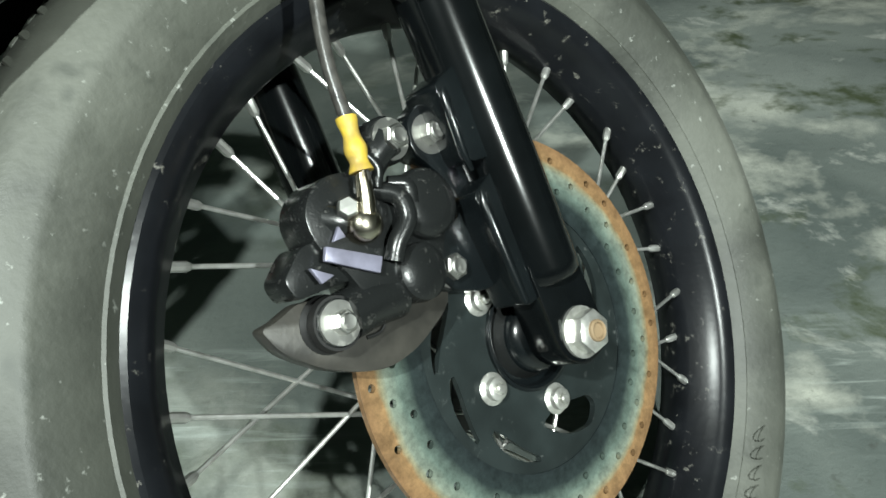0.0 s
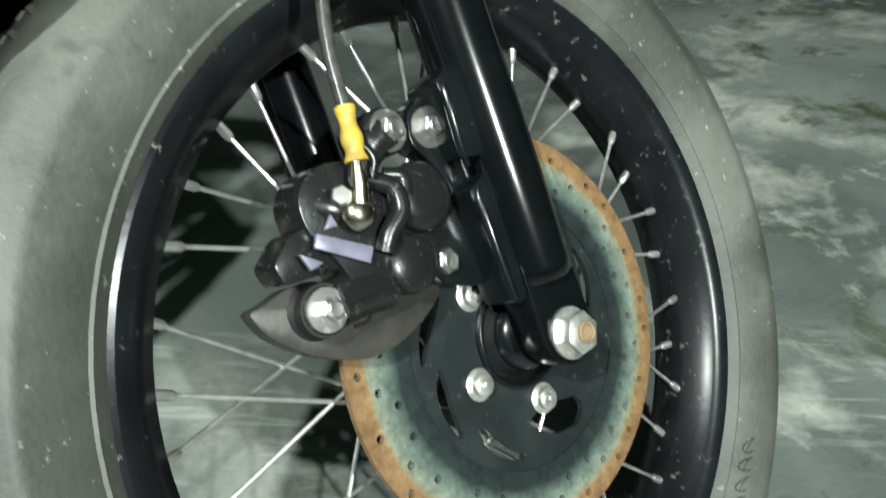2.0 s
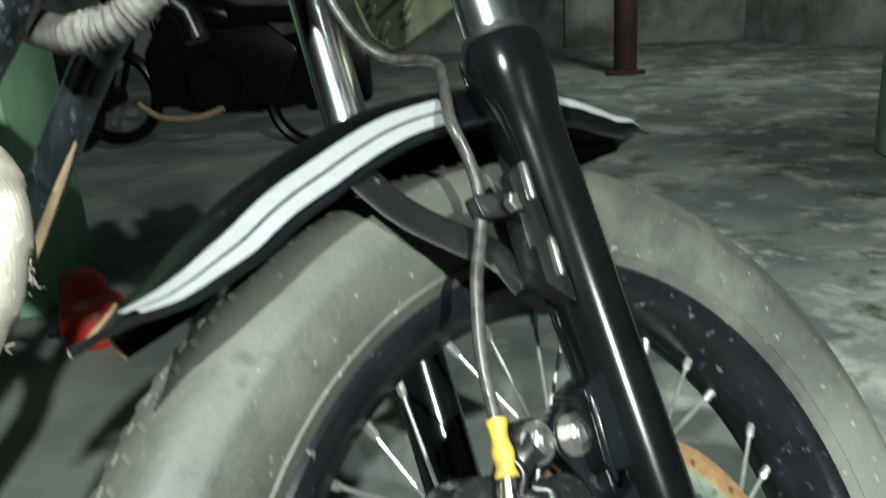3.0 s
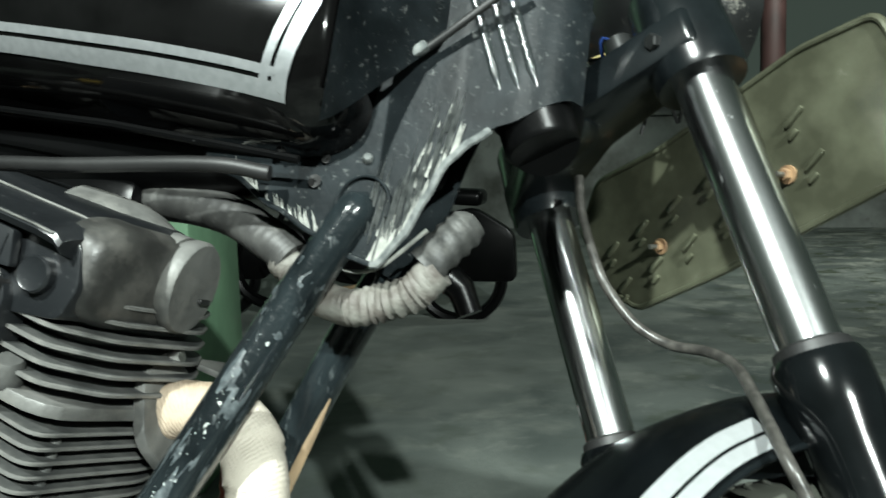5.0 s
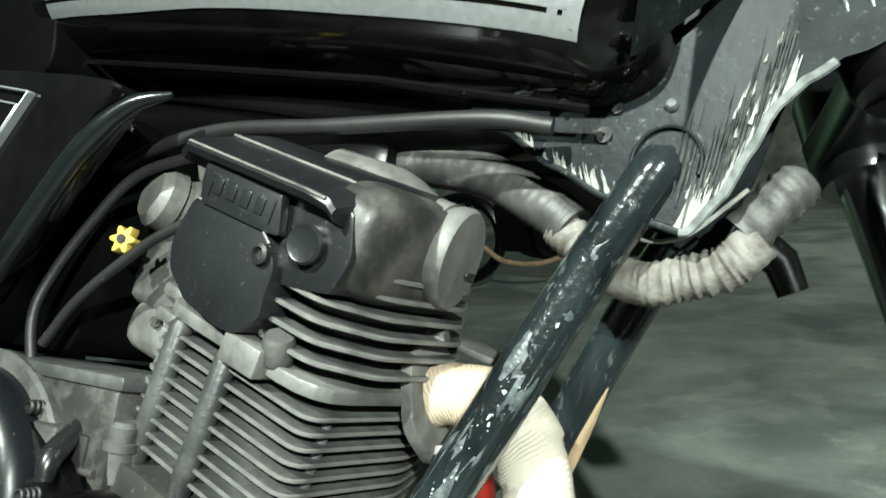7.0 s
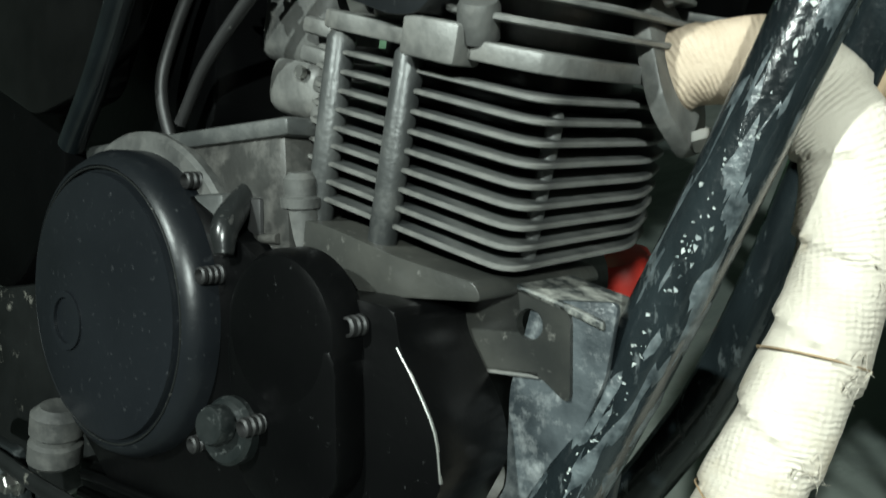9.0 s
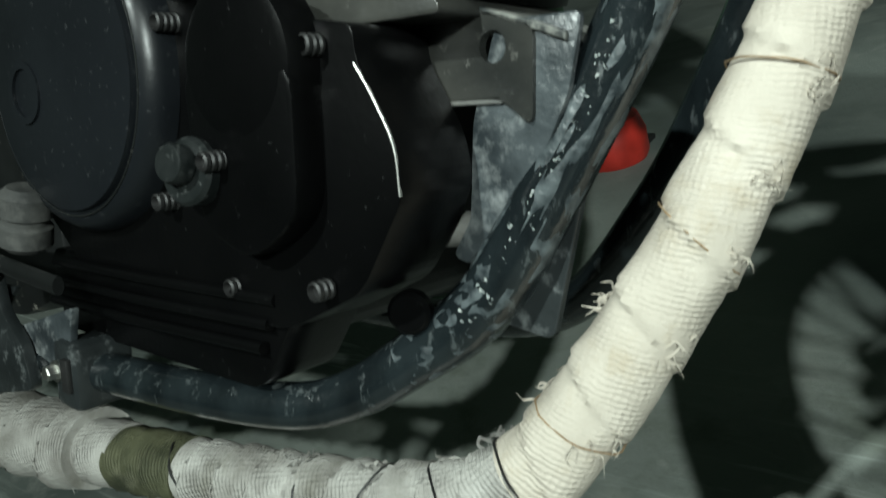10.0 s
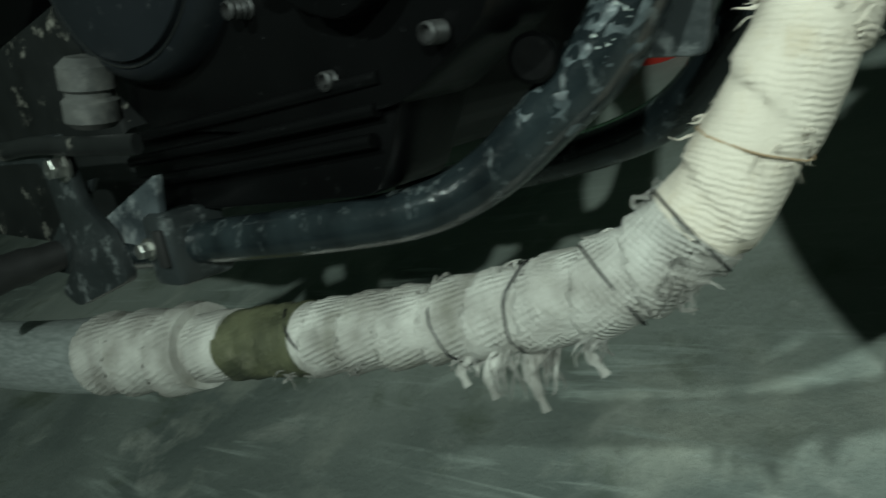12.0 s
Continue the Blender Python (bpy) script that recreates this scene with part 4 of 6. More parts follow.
gusset = part("frame_gusset", b2, STREAK, bike, "pressed black frame gusset with mud streaks")

# ---- front fender ----
def fender_point(th, v):
    """th: degrees round the wheel, v: -1 right edge to 1 left edge."""
    a = radians(th)
    r = curve(th, ((57, 0.381), (65, 0.376), (74, 0.3725), (86, 0.3695), (98, 0.366), (112, 0.359), (126, 0.353), (134, 0.360), (138, 0.367)))
    drop = curve(th, ((57, 0.003), (62, 0.020), (67, 0.036), (72, 0.042), (80, 0.041), (95, 0.039), (110, 0.039), (120, 0.035), (128, 0.023), (134, 0.006), (138, 0.0)))
    w = curve(th, ((57, 0.014), (63, 0.036), (74, 0.054), (90, 0.058), (120, 0.058), (138, 0.062)))
    y = w * math.sin(v * 1.35) / math.sin(1.35)
    rr = r - drop * abs(v) ** 2.4
    return Vector((rr * math.cos(a), y, rr * math.sin(a)))


def fender_end(v):
    """The rear edge is cut back towards the crown."""
    return 128.5 + 7.3 * max(0.0, -v) ** 1.5


b2 = bmesh.new()
grid = [[b2.verts.new(fender_point(58 + (fender_end(-1 + j / 10) - 58) * i / 44, -1 + j / 10)) for j in range(21)] for i in range(45)]
for i in range(44):
    for j in range(20):
        b2.faces.new((grid[i][j], grid[i][j + 1], grid[i + 1][j + 1], grid[i + 1][j]))
bmesh.ops.solidify(b2, geom=b2.faces[:], thickness=0.0016)
fender = part("front_fender", b2, GLOSS, bike, "black front mudguard with silver side stripe", matrix=WH)

# ---- engine ----
EN = Matrix.Translation((-0.60, -0.02, 0.44)) @ Matrix.Rotation(radians(4), 4, "X") @ Matrix.Rotation(radians(16), 4, "Y")


cyl = rounded([(-0.088, -0.086), (0.052, -0.086), (0.060, 0.020), (0.045, 0.070), (0.010, 0.105), (-0.088, 0.105)], 0.013)
# near-black core: the shade between the grey fins is in its colour
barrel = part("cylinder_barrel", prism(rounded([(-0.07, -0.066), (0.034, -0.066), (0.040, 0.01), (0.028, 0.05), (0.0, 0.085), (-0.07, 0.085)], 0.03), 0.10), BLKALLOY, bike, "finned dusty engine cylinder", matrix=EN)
fin = None
for k in range(9):
    mm = Matrix.Translation((0, 0, 0.012 + 0.0094 * k))
    if fin is None:
        fin = part("fin", prism(cyl, 0.0026, bevel=0.0005), FINM, barrel, matrix=mm)
        rim_of = part("worn_fin_edge", tube([(x, y, 0.0013) for x, y in cyl + cyl[:1]], 0.0014, 6), ALLOY, barrel, "pale dusty fin edge", matrix=mm)
    else:
        again(fin, mm, barrel)
        again(rim_of, mm, barrel)
for x, y, r, z0, z1 in ((-0.070, -0.083, 0.0075, 0.0, 0.095), (-0.022, -0.085, 0.0075, 0.0, 0.095), (0.046, -0.060, 0.004, 0.012, 0.08)):
    part("stud_boss", lathe([(0, z0), (r, z0), (r, z1), (r * 0.7, z1 + 0.003), (0, z1 + 0.003)], 14, (x, y, 0)), FINM, barrel)
gasket = rounded([(-0.092, -0.090), (0.054, -0.090), (0.064, 0.020), (0.050, 0.072), (0.010, 0.108), (-0.092, 0.108)], 0.03)
headb = part("cylinder_head", prism(gasket, 0.009, Matrix.Translation((0, 0, 0.0985)), 0.0015), ALLOY, bike, "dusty grey cylinder head", matrix=EN)
part("head_block", prism(rounded([(-0.08, -0.066), (0.030, -0.066), (0.040, 0.01), (0.03, 0.06), (-0.08, 0.075)], 0.025), 0.112, Matrix.Translation((0, 0, 0.107)), 0.008), ALLOY, headb)
fin = None
hfin = rounded([(-0.005, -0.089), (0.040, -0.089), (0.062, -0.052), (0.064, 0.03), (0.045, 0.062), (-0.005, 0.060)], 0.010)
for k in range(8):
    mm = Matrix.Translation((-0.0025 * k, 0, 0.1165 + 0.0112 * k))
    if fin is None:
        fin = part("fin", prism(hfin, 0.0032, bevel=0.0006), FINM, headb, matrix=mm)
        rim_of = part("worn_fin_edge", tube([(x, y, 0.0016) for x, y in hfin + hfin[:1]], 0.0017, 6), ALLOY, headb, "pale dusty fin edge", matrix=mm)
    else:
        again(fin, mm, headb)
        again(rim_of, mm, headb)
part("lifting_tab", prism(rounded([(0.03, 0.05), (0.075, 0.06), (0.08, 0.09), (0.04, 0.10)], 0.008), 0.005, Matrix.Translation((0, 0, 0.132)), 0.001), ALLOY, headb)
part("gasket_boss", box(0.032, 0.020, 0.018, 0.0022, (-0.002, -0.089, 0.104)), ALLOY, headb)
part("hose_stub", lathe([(0, 0), (0.0095, 0), (0.0095, 0.014), (0.008, 0.017), (0, 0.017)], 20, (0.014, -0.084, 0.108), (0.1, -0.4, 1)), DUSTDARK, headb)
# round inspection cap facing forward
cap = part("inspection_cap", lathe([(0, -0.02), (0.026, -0.02), (0.0305, 0.000), (0.0318, 0.022), (0.0322, 0.041), (0.0338, 0.043), (0.0342, 0.050), (0.0322, 0.053), (0.012, 0.0540), (0, 0.0530)], 40, (0.0025, -0.0055, 0.1925), (1, 0.18, 0.05)), ALLOY, headb)
part("cap_slot", box(0.003, 0.015, 0.0038, 0.001, (0.0540, 0.0190, 0.1868), turn=Matrix.Rotation(radians(10.2), 3, "Z")), HOSE, headb)
# black side cover with its roof ridge
SIDE = Matrix.Translation((0, -0.078, 0)) @ RIGHT
cover = part("valve_cover", prism(rounded([(-0.079, 0.176), (-0.017, 0.1770), (-0.006, 0.1700), (0.0030, 0.1570), (0.0020, 0.1420), (0.0050, 0.1290), (-0.010, 0.1130), (-0.026, 0.1110), (-0.058, 0.1150), (-0.080, 0.1280), (-0.0865, 0.1450)], 0.006), 0.022, SIDE, 0.0022), COVERM, bike, "black valve side cover", matrix=EN)
part("cover_back", prism(rounded([(-0.088, 0.206), (0.036, 0.206), (0.046, 0.180), (0.040, 0.158), (0.004, 0.150), (-0.080, 0.130)], 0.006), 0.022, Matrix.Translation((0, -0.070, 0)) @ RIGHT, 0.003), COVERM, cover)


def sgnpow(v, e):
    return math.copysign(abs(v) ** e, v)


def roof_ring(x, lift, pull):
    """Cross-section of the ridged roof over the valves."""
    return [Vector((x, y * pull, z + lift)) for y, z in ((-0.104, 0.2010), (-0.1075, 0.2050), (-0.1060, 0.2085), (-0.0770, 0.2175), (-0.0740, 0.2195), (-0.0400, 0.2270), (0.0, 0.2290), (0.045, 0.2200), (0.045, 0.195), (-0.06, 0.195))]


part("cover_roof", loft([roof_ring(-0.100, -0.007, 0.97), roof_ring(-0.094, -0.001, 1.0), roof_ring(-0.03, 0.0, 1.0), roof_ring(0.012, 0.0005, 1.0), roof_ring(0.028, -0.0005, 1.0), roof_ring(0.0335, -0.0045, 0.985)]), COVERM, cover)
part("hood_shoulder", loft([[Vector((x, -0.026 + 0.066 * k * sgnpow(math.cos(a), 0.55), 0.190 + 0.035 * h * sgnpow(math.sin(a), 0.6) - 0.10 * max(0.0, x - 0.034))) for a in [2 * math.pi * j / 40 for j in range(40)]] for x, k, h in ((0.018, 1.0, 1.0), (0.032, 1.0, 1.0), (0.039, 0.985, 0.97), (0.0445, 0.94, 0.91), (0.048, 0.87, 0.80), (0.0495, 0.76, 0.62))]), HOODM, cover, "oily dusty rounded hood over the valves")
part("cap_housing", lathe([(0, -0.05), (0.047, -0.05), (0.046, -0.006), (0.0420, 0.008), (0.0372, 0.018), (0.0350, 0.028), (0.0345, 0.038), (0, 0.038)], 44, (0.0030, -0.0060, 0.1915), (1, 0.18, 0.05)), ALLOY, headb)
for yy, zz, w in ((-0.1072, 0.2072, 0.0009), (-0.0752, 0.2190, 0.0010)):
    part("worn_edge", tube([(-0.092, yy, zz - 0.0005), (-0.03, yy, zz), (0.012, yy, zz + 0.0005), (0.027, yy, zz - 0.0002)], w, 8), ALLOY, cover, "dusty worn edge")
plate_at = Matrix.Translation((0, -0.096, 0)) @ RIGHT
part("name_plate", prism(rounded([(-0.076, 0.1980), (-0.008, 0.1985), (-0.0005, 0.1765), (-0.0117, 0.1752), (-0.069, 0.1745), (-0.075, 0.186)], 0.002), 0.0065, plate_at, 0.0012), COVERM, cover)
for j in range(4):
    part("raised_mark", box(0.0075, 0.0016, 0.0105, 0.0007, (-0.0590 + 0.0125 * j, -0.1030, 0.1880)), COVERM, cover)
for j, x in enumerate((-0.0655, -0.0105)):
    part("mark_rib", box(0.0012, 0.0014, 0.015, 0.0004, (x, -0.1029, 0.1875)), COVERM, cover)
part("panel_edge", tube([(-0.076, -0.1008, 0.1758), (-0.017, -0.1008, 0.1768), (-0.0065, -0.1006, 0.1700)], 0.0009, 8), ALLOY, cover)
part("cover_screw", lathe([(0, -0.006), (0.0062, -0.006), (0.0062, 0.004), (0.004, 0.005), (0.0035, 0.002), (0, 0.002)], 18, (-0.0085, -0.100, 0.163), (0, -1, 0)), HOSE, cover)
part("round_plug", lathe([(0, 0), (0.0118, 0), (0.0118, 0.007), (0.0105, 0.0085), (0.0095, 0.0080), (0, 0.0080)], 28, (0.0155, -0.092, 0.1785), (0.12, -1, 0)), COVERM, cover)
# exhaust flange
FL = Matrix.Translation((-0.516, -0.012, 0.525)) @ frame_of((0.9, 0.05, 0.20))
flange = part("exhaust_flange", prism(rounded([(-0.031, -0.022), (0.0, -0.047), (0.031, -0.022), (0.031, 0.022), (0.0, 0.047), (-0.031, 0.022)], 0.012), 0.009, Matrix.Identity(4), 0.0015), ALLOY, bike, "dusty steel exhaust flange", matrix=FL)
for s in (-1, 1):
    part("flange_nut", hexbolt(0.012, 0.009, 0.0, m=Matrix.Translation((0, 0.037 * s, 0.009))), STEEL, flange)

# crankcase and covers
case = part("crankcase", prism(rounded([(-0.595, 0.415), (-0.605, 0.436), (-0.66, 0.452), (-0.78, 0.47), (-0.90, 0.47), (-0.94, 0.38), (-0.90, 0.30), (-0.84, 0.245), (-0.70, 0.240), (-0.64, 0.265), (-0.61, 0.33)], 0.02), 0.18, side(0.09), 0.008), BLKALLOY, bike, "dusty black crankcase")
plate = plate_with_holes(rounded([(-0.524, 0.4155), (-0.565, 0.427), (-0.64, 0.432), (-0.64, 0.381), (-0.540, 0.384), (-0.524, 0.372)], 0.006), [ring(-0.545, 0.4070, 0.0072, 20)], 0.005)
mount = part("mount_bracket", plate, LEDGEM, case, "mud-splashed engine mounting bracket", smooth=False, matrix=Matrix.Translation((0, -0.083, 0)))
part("mount_arm", prism(rounded([(-0.545, 0.418), (-0.502, 0.420), (-0.508, 0.386), (-0.521, 0.357), (-0.537, 0.325), (-0.560, 0.306), (-0.571, 0.309), (-0.560, 0.328), (-0.558, 0.374)], 0.005), 0.004, side(-0.0815), 0.001), ARMM, case)
part("flange", prism([(-0.566, 0.4285), (-0.522, 0.4165), (-0.508, 0.4115), (-0.508, 0.4075), (-0.522, 0.4125), (-0.566, 0.4245)], 0.052, side(0.047), 0.001), SPLASH, mount, "dusty top flange", smooth=False)
part("flange", prism([(-0.64, 0.383), (-0.540, 0.386), (-0.540, 0.382), (-0.64, 0.379)], 0.03, side(0.025), 0.001), ALLOY, mount, smooth=False)
part("tube_plate", prism(rounded([(-0.506, 0.411), (-0.530, 0.416), (-0.551, 0.36), (-0.562, 0.275), (-0.524, 0.270), (-0.510, 0.34)], 0.006), 0.005, side(0.020), 0.001), SPLASH2, mount, smooth=False)
part("cover_ledge", prism(rounded([(-0.550, 0.420), (-0.554, 0.428), (-0.600, 0.4375), (-0.645, 0.4505), (-0.70, 0.460), (-0.70, 0.415)], 0.005), 0.108, side(-0.01), 0.004), LEDGEM, case)
right = part("clutch_case", prism(rounded([(-0.580, 0.4165), (-0.60, 0.4195), (-0.652, 0.4205), (-0.676, 0.436), (-0.70, 0.45), (-0.79, 0.495), (-0.87, 0.482), (-0.905, 0.42), (-0.89, 0.335), (-0.83, 0.285), (-0.70, 0.270), (-0.63, 0.275), (-0.580, 0.30), (-0.554, 0.345), (-0.558, 0.368), (-0.579, 0.402)], 0.010), 0.050, side(-0.09), 0.008), BLKALLOY, bike, "black clutch side cover")
part("clutch_dome", lathe([(0.0, 0.0), (0.092, 0.0), (0.092, 0.018), (0.087, 0.026), (0.083, 0.028), (0.082, 0.026), (0.079, 0.026), (0.078, 0.030), (0.05, 0.034), (0.0, 0.035)], 64, (-0.798, -0.130, 0.402), (0, -1, 0)), DOMEM, right, "round black dusty cover")
part("dome_edge", tube([(-0.798 + 0.0815 * math.cos(a), -0.1575, 0.402 + 0.0815 * math.sin(a)) for a in [2 * math.pi * j / 90 for j in range(91)]], 0.0008, 8), CASTP, right)
part("dome_flange", lathe([(0.085, 0.0), (0.1005, 0.0), (0.1015, 0.002), (0.1015, 0.008), (0.0990, 0.0105), (0.085, 0.011)], 64, (-0.798, -0.122, 0.404), (0, -1, 0), close=True), DUSTDARK, right)
part("dome_mark", lathe([(0.014, 0.0), (0.018, 0.0), (0.018, 0.0018), (0.014, 0.0018)], 30, (-0.826, -0.1642, 0.392), (0, -1, 0), close=True), DOMEM, right)
part("gear_dome", lathe([(0, 0), (0.040, 0), (0.040, 0.013), (0.037, 0.018), (0.033, 0.0195), (0, 0.021)], 44, (-0.640, -0.138, 0.402), (0, -1, 0)), BLKALLOY, right)
part("gear_skirt", prism(rounded([(-0.6795, 0.402), (-0.6005, 0.402), (-0.600, 0.335), (-0.635, 0.310), (-0.672, 0.325)], 0.015), 0.0195, side(-0.138), 0.006), BLKALLOY, right)
plug = part("oil_filler", lathe([(0, -0.012), (0.0165, -0.012), (0.0168, 0.004), (0.0150, 0.0062), (0.0108, 0.0066), (0.0100, 0.0050), (0, 0.0050)], 34, (-0.670, -0.160, 0.352), (0.12, -1, 0.15)), FILLERM, right, "dusty black oil filler cap")
part("cap_grip", lathe([(0, 0.004), (0.0096, 0.004), (0.0100, 0.0100), (0.0088, 0.0125), (0.0060, 0.0130), (0, 0.0118)], 26, (-0.6715, -0.162, 0.3555), (0.12, -1, 0.15)), FILLERM, plug)
for x, z, y in ((-0.718, 0.333, -0.142), (-0.652, 0.358, -0.158), (-0.671, 0.291, -0.134), (-0.600, 0.4085, -0.140), (-0.706, 0.425, -0.142), (-0.735, 0.475, -0.13), (-0.60, 0.30, -0.14)):
    bb = lathe([(0, -0.004), (0.0054, -0.004), (0.0054, -0.001), (0.0040, 0.0), (0.0050, 0.0012), (0.0050, 0.0026), (0.0040, 0.0036), (0.0050, 0.0048), (0.0050, 0.0062), (0.0040, 0.0072), (0.0049, 0.0084), (0.0047, 0.0102), (0.0036, 0.011), (0.0028, 0.008), (0, 0.008)], 16, (x, y, z), (0, -1, 0))
    part("cover_bolt", bb, HOSE, right)
# notch edge, top box, sump ribs
part("cover_lip", tube(spline([(-0.580, -0.1395, 0.400), (-0.570, -0.1395, 0.386), (-0.559, -0.1395, 0.366), (-0.556, -0.1395, 0.345)], 4), 0.0009, 8), STEEL, right)

top = part("starter_box", box(0.200, 0.085, 0.072, 0.005, (-0.768, -0.0825, 0.459), turn=Matrix.Rotation(radians(-2), 3, "Y")), HOODM, bike, "grey crankcase top housing")
part("box_lid", box(0.206, 0.090, 0.010, 0.003, (-0.767, -0.0825, 0.498), turn=Matrix.Rotation(radians(-2), 3, "Y")), FINM, top)
part("box_rib", tube([(-0.862, -0.1262, 0.438), (-0.775, -0.1262, 0.441), (-0.674, -0.1262, 0.444)], 0.0028, 10), HOODM, top)
part("box_step", box(0.060, 0.016, 0.030, 0.004, (-0.735, -0.130, 0.452), turn=Matrix.Rotation(radians(-2), 3, "Y"), segments=2), FINM, top)
part("box_slot", box(0.026, 0.004, 0.026, 0.002, (-0.700, -0.1255, 0.452)), HOSE, top)
part("box_bolt", hexbolt(0.012, 0.006, 0.009, m=Matrix.Translation((-0.755, -0.125, 0.474)) @ frame_of((0, -1, 0))), DUSTDARK, top)
part("hose_union", lathe([(0, 0), (0.0095, 0), (0.0095, 0.020), (0.0115, 0.021), (0.0115, 0.026), (0.0095, 0.027), (0.0095, 0.036), (0.007, 0.039), (0, 0.039)], 22, (-0.672, -0.112, 0.440), (0.1, -0.1, 1)), DUSTDARK, right)
part("case_boss", tube(spline([(-0.7060, -0.118, 0.470), (-0.6960, -0.142, 0.452), (-0.6920, -0.147, 0.436)], 6), lambda u, a: 0.0078 * (0.6 + 0.4 * math.sin(math.pi * min(1.0, 0.15 + 0.8 * u))), 16), CASTP, right)
for j in range(3):
    part("sump_rib", tube([(-0.862 - 0.004 * j, -0.140, 0.283 - 0.0135 * j), (-0.755, -0.141, 0.285 - 0.0135 * j), (-0.640 - 0.006 * j, -0.139, 0.288 - 0.0135 * j)], 0.0036, 10), BLKALLOY, case)
part("sump", prism(rounded([(-0.62, 0.30), (-0.88, 0.29), (-0.87, 0.235), (-0.66, 0.235)], 0.012), 0.05, side(-0.085), 0.006), BLKALLOY, case)
part("rear_case", prism(rounded([(-0.86, 0.50), (-1.06, 0.47), (-1.08, 0.27), (-1.02, 0.22), (-0.86, 0.235)], 0.02), 0.13, side(0.075), 0.008), BLKALLOY, case)
part("swinging_arm", prism(rounded([(-0.98, 0.40), (-1.50, 0.34), (-1.52, 0.24), (-1.05, 0.20), (-0.95, 0.24)], 0.03), 0.20, side(0.11), 0.01), SATIN, bike, "black rear swinging arm")
part("rear_guard", prism(rounded([(-0.98, 0.72), (-1.45, 0.70), (-1.50, 0.42), (-1.10, 0.38), (-1.00, 0.46)], 0.03), 0.16, side(0.08), 0.012), BLKALLOY, bike, "black inner rear mudguard")
part("oil_bolt", lathe([(0, 0), (0.011, 0), (0.011, 0.006), (0.009, 0.008), (0, 0.008)], 24, (-0.585, -0.10, 0.283), (0.4, -1, 0)), BLKALLOY, case)
part("crank_spigot", tube([(-0.60, -0.08, 0.318), (-0.55, -0.06, 0.322)], 0.009, 14), ALLOY, case)

# ---- frame details ----
part("head_tube", lathe([(0, 0.004), (0.024, 0.004), (0.026, 0.007), (0.026, 0.12), (0, 0.12)], 32, (-0.270, 0, 0.752), (-0.40, 0.06, 0.91)), SATIN, gusset)
part("gusset_bolt", lathe([(0, -0.001), (0.0040, -0.001), (0.0038, 0.0020), (0.0026, 0.0036), (0.0010, 0.0030), (0, 0.0030)], 7, (-0.3705, -0.0385, 0.709), (0.3, -1, 0.2)), MUDDY, gusset, "small bolt caked in pale mud")
part("bearing_cup", lathe([(0, -0.030), (0.024, -0.030), (0.0262, -0.027), (0.0262, -0.006), (0.0285, -0.003), (0.0285, 0.014), (0.0265, 0.018), (0, 0.018)], 36, (-0.272, 0, 0.758), (-0.40, 0.06, 0.91)), BLKALLOY, gusset)
part("steering_stem", tube([Vector((-0.272, 0, 0.758)) + 0.022 * Vector((0.40, -0.06, -0.91)), FK @ Vector((-0.050, 0.020, 0.612))], 0.0258, 28), BLKALLOY, gusset)
for x, z, r in ((-0.3955, 0.7185, 0.0052), (-0.407, 0.692, 0.0040), (-0.401, 0.708, 0.0026)):
    part("gusset_hole", lathe([(r * 0.2, -0.0008), (r, -0.0004), (r + 0.0008, 0.0005), (r * 0.2, 0.0)], 18, (x, -0.0399, z), (0, -1, 0), close=True), HOSE, gusset)
for x0, n, r, skin in ((-0.50, 35, 0.0022, STREAK), (-0.3572, 17, 0.0030, MUDDY)):
    part("gusset_edge", tube([(x, -gusset_y(x) - 0.0004, gusset_low(x)) for x in [x0 + 0.0042 * i for i in range(n)]], r, 8, flat=0.7), skin, gusset)
for i in range(46):
    rs = random.Random(900 + i)
    x = rs.uniform(-0.366, -0.315)
    zb, ln = gusset_low(max(x, -0.354)) + rs.uniform(-0.001, 0.03), rs.uniform(0.012, 0.05)
    part("mud_smear", tube(spline([(x + 0.14 * ln * k, -gusset_y(x + 0.14 * ln * k) - 0.0009, zb + ln * k) for k in (0, 0.35, 0.7, 1.0)], 4), lambda u, a, w=rs.uniform(0.0008, 0.0024), q=rs.uniform(0, 6): w * (0.15 + math.sin(math.pi * min(1, u + 0.1)) ** 0.7) * (1 + 0.3 * math.sin(13 * u + q)), 8, flat=0.16, up=(0, 1, 0)), MUDDY, gusset)

for j in range(3):
    rx0 = -0.264 - 0.0118 * j
    line = [(rx0 - 0.0046 * k, -gusset_y(rx0 - 0.0046 * k) + 0.0018, 0.764 + 0.0125 * k - 0.002 * j) for k in range(7)]
    part("pressed_rib", tube(line, lambda u, a: 0.0040 * min(1.0, 0.45 + 7 * u), 12), RIBP, gusset)
b2 = bmesh.new()
rows = []
for i in range(13):
    s = i / 12
    x, y = -0.3715 + 0.046 * s ** 1.3, -0.108 + 0.072 * s ** 0.75
    zl = 0.708 + 0.090 * s
    rows.append([b2.verts.new((x, y, zl + (0.875 - zl) * j / 8)) for j in range(9)])
for p, q in zip(rows, rows[1:]):
    for j in range(8):
        b2.faces.new((p[j], p[j + 1], q[j + 1], q[j]))
bmesh.ops.solidify(b2, geom=b2.faces[:], thickness=0.002)
part("frame_shroud", b2, STREAK, gusset)
part("cable_clip", box(0.013, 0.007, 0.0075, 0.002, (-0.3400, -0.050, 0.7815), turn=Matrix.Rotation(radians(-35), 3, "Y")), MUDDY, gusset)
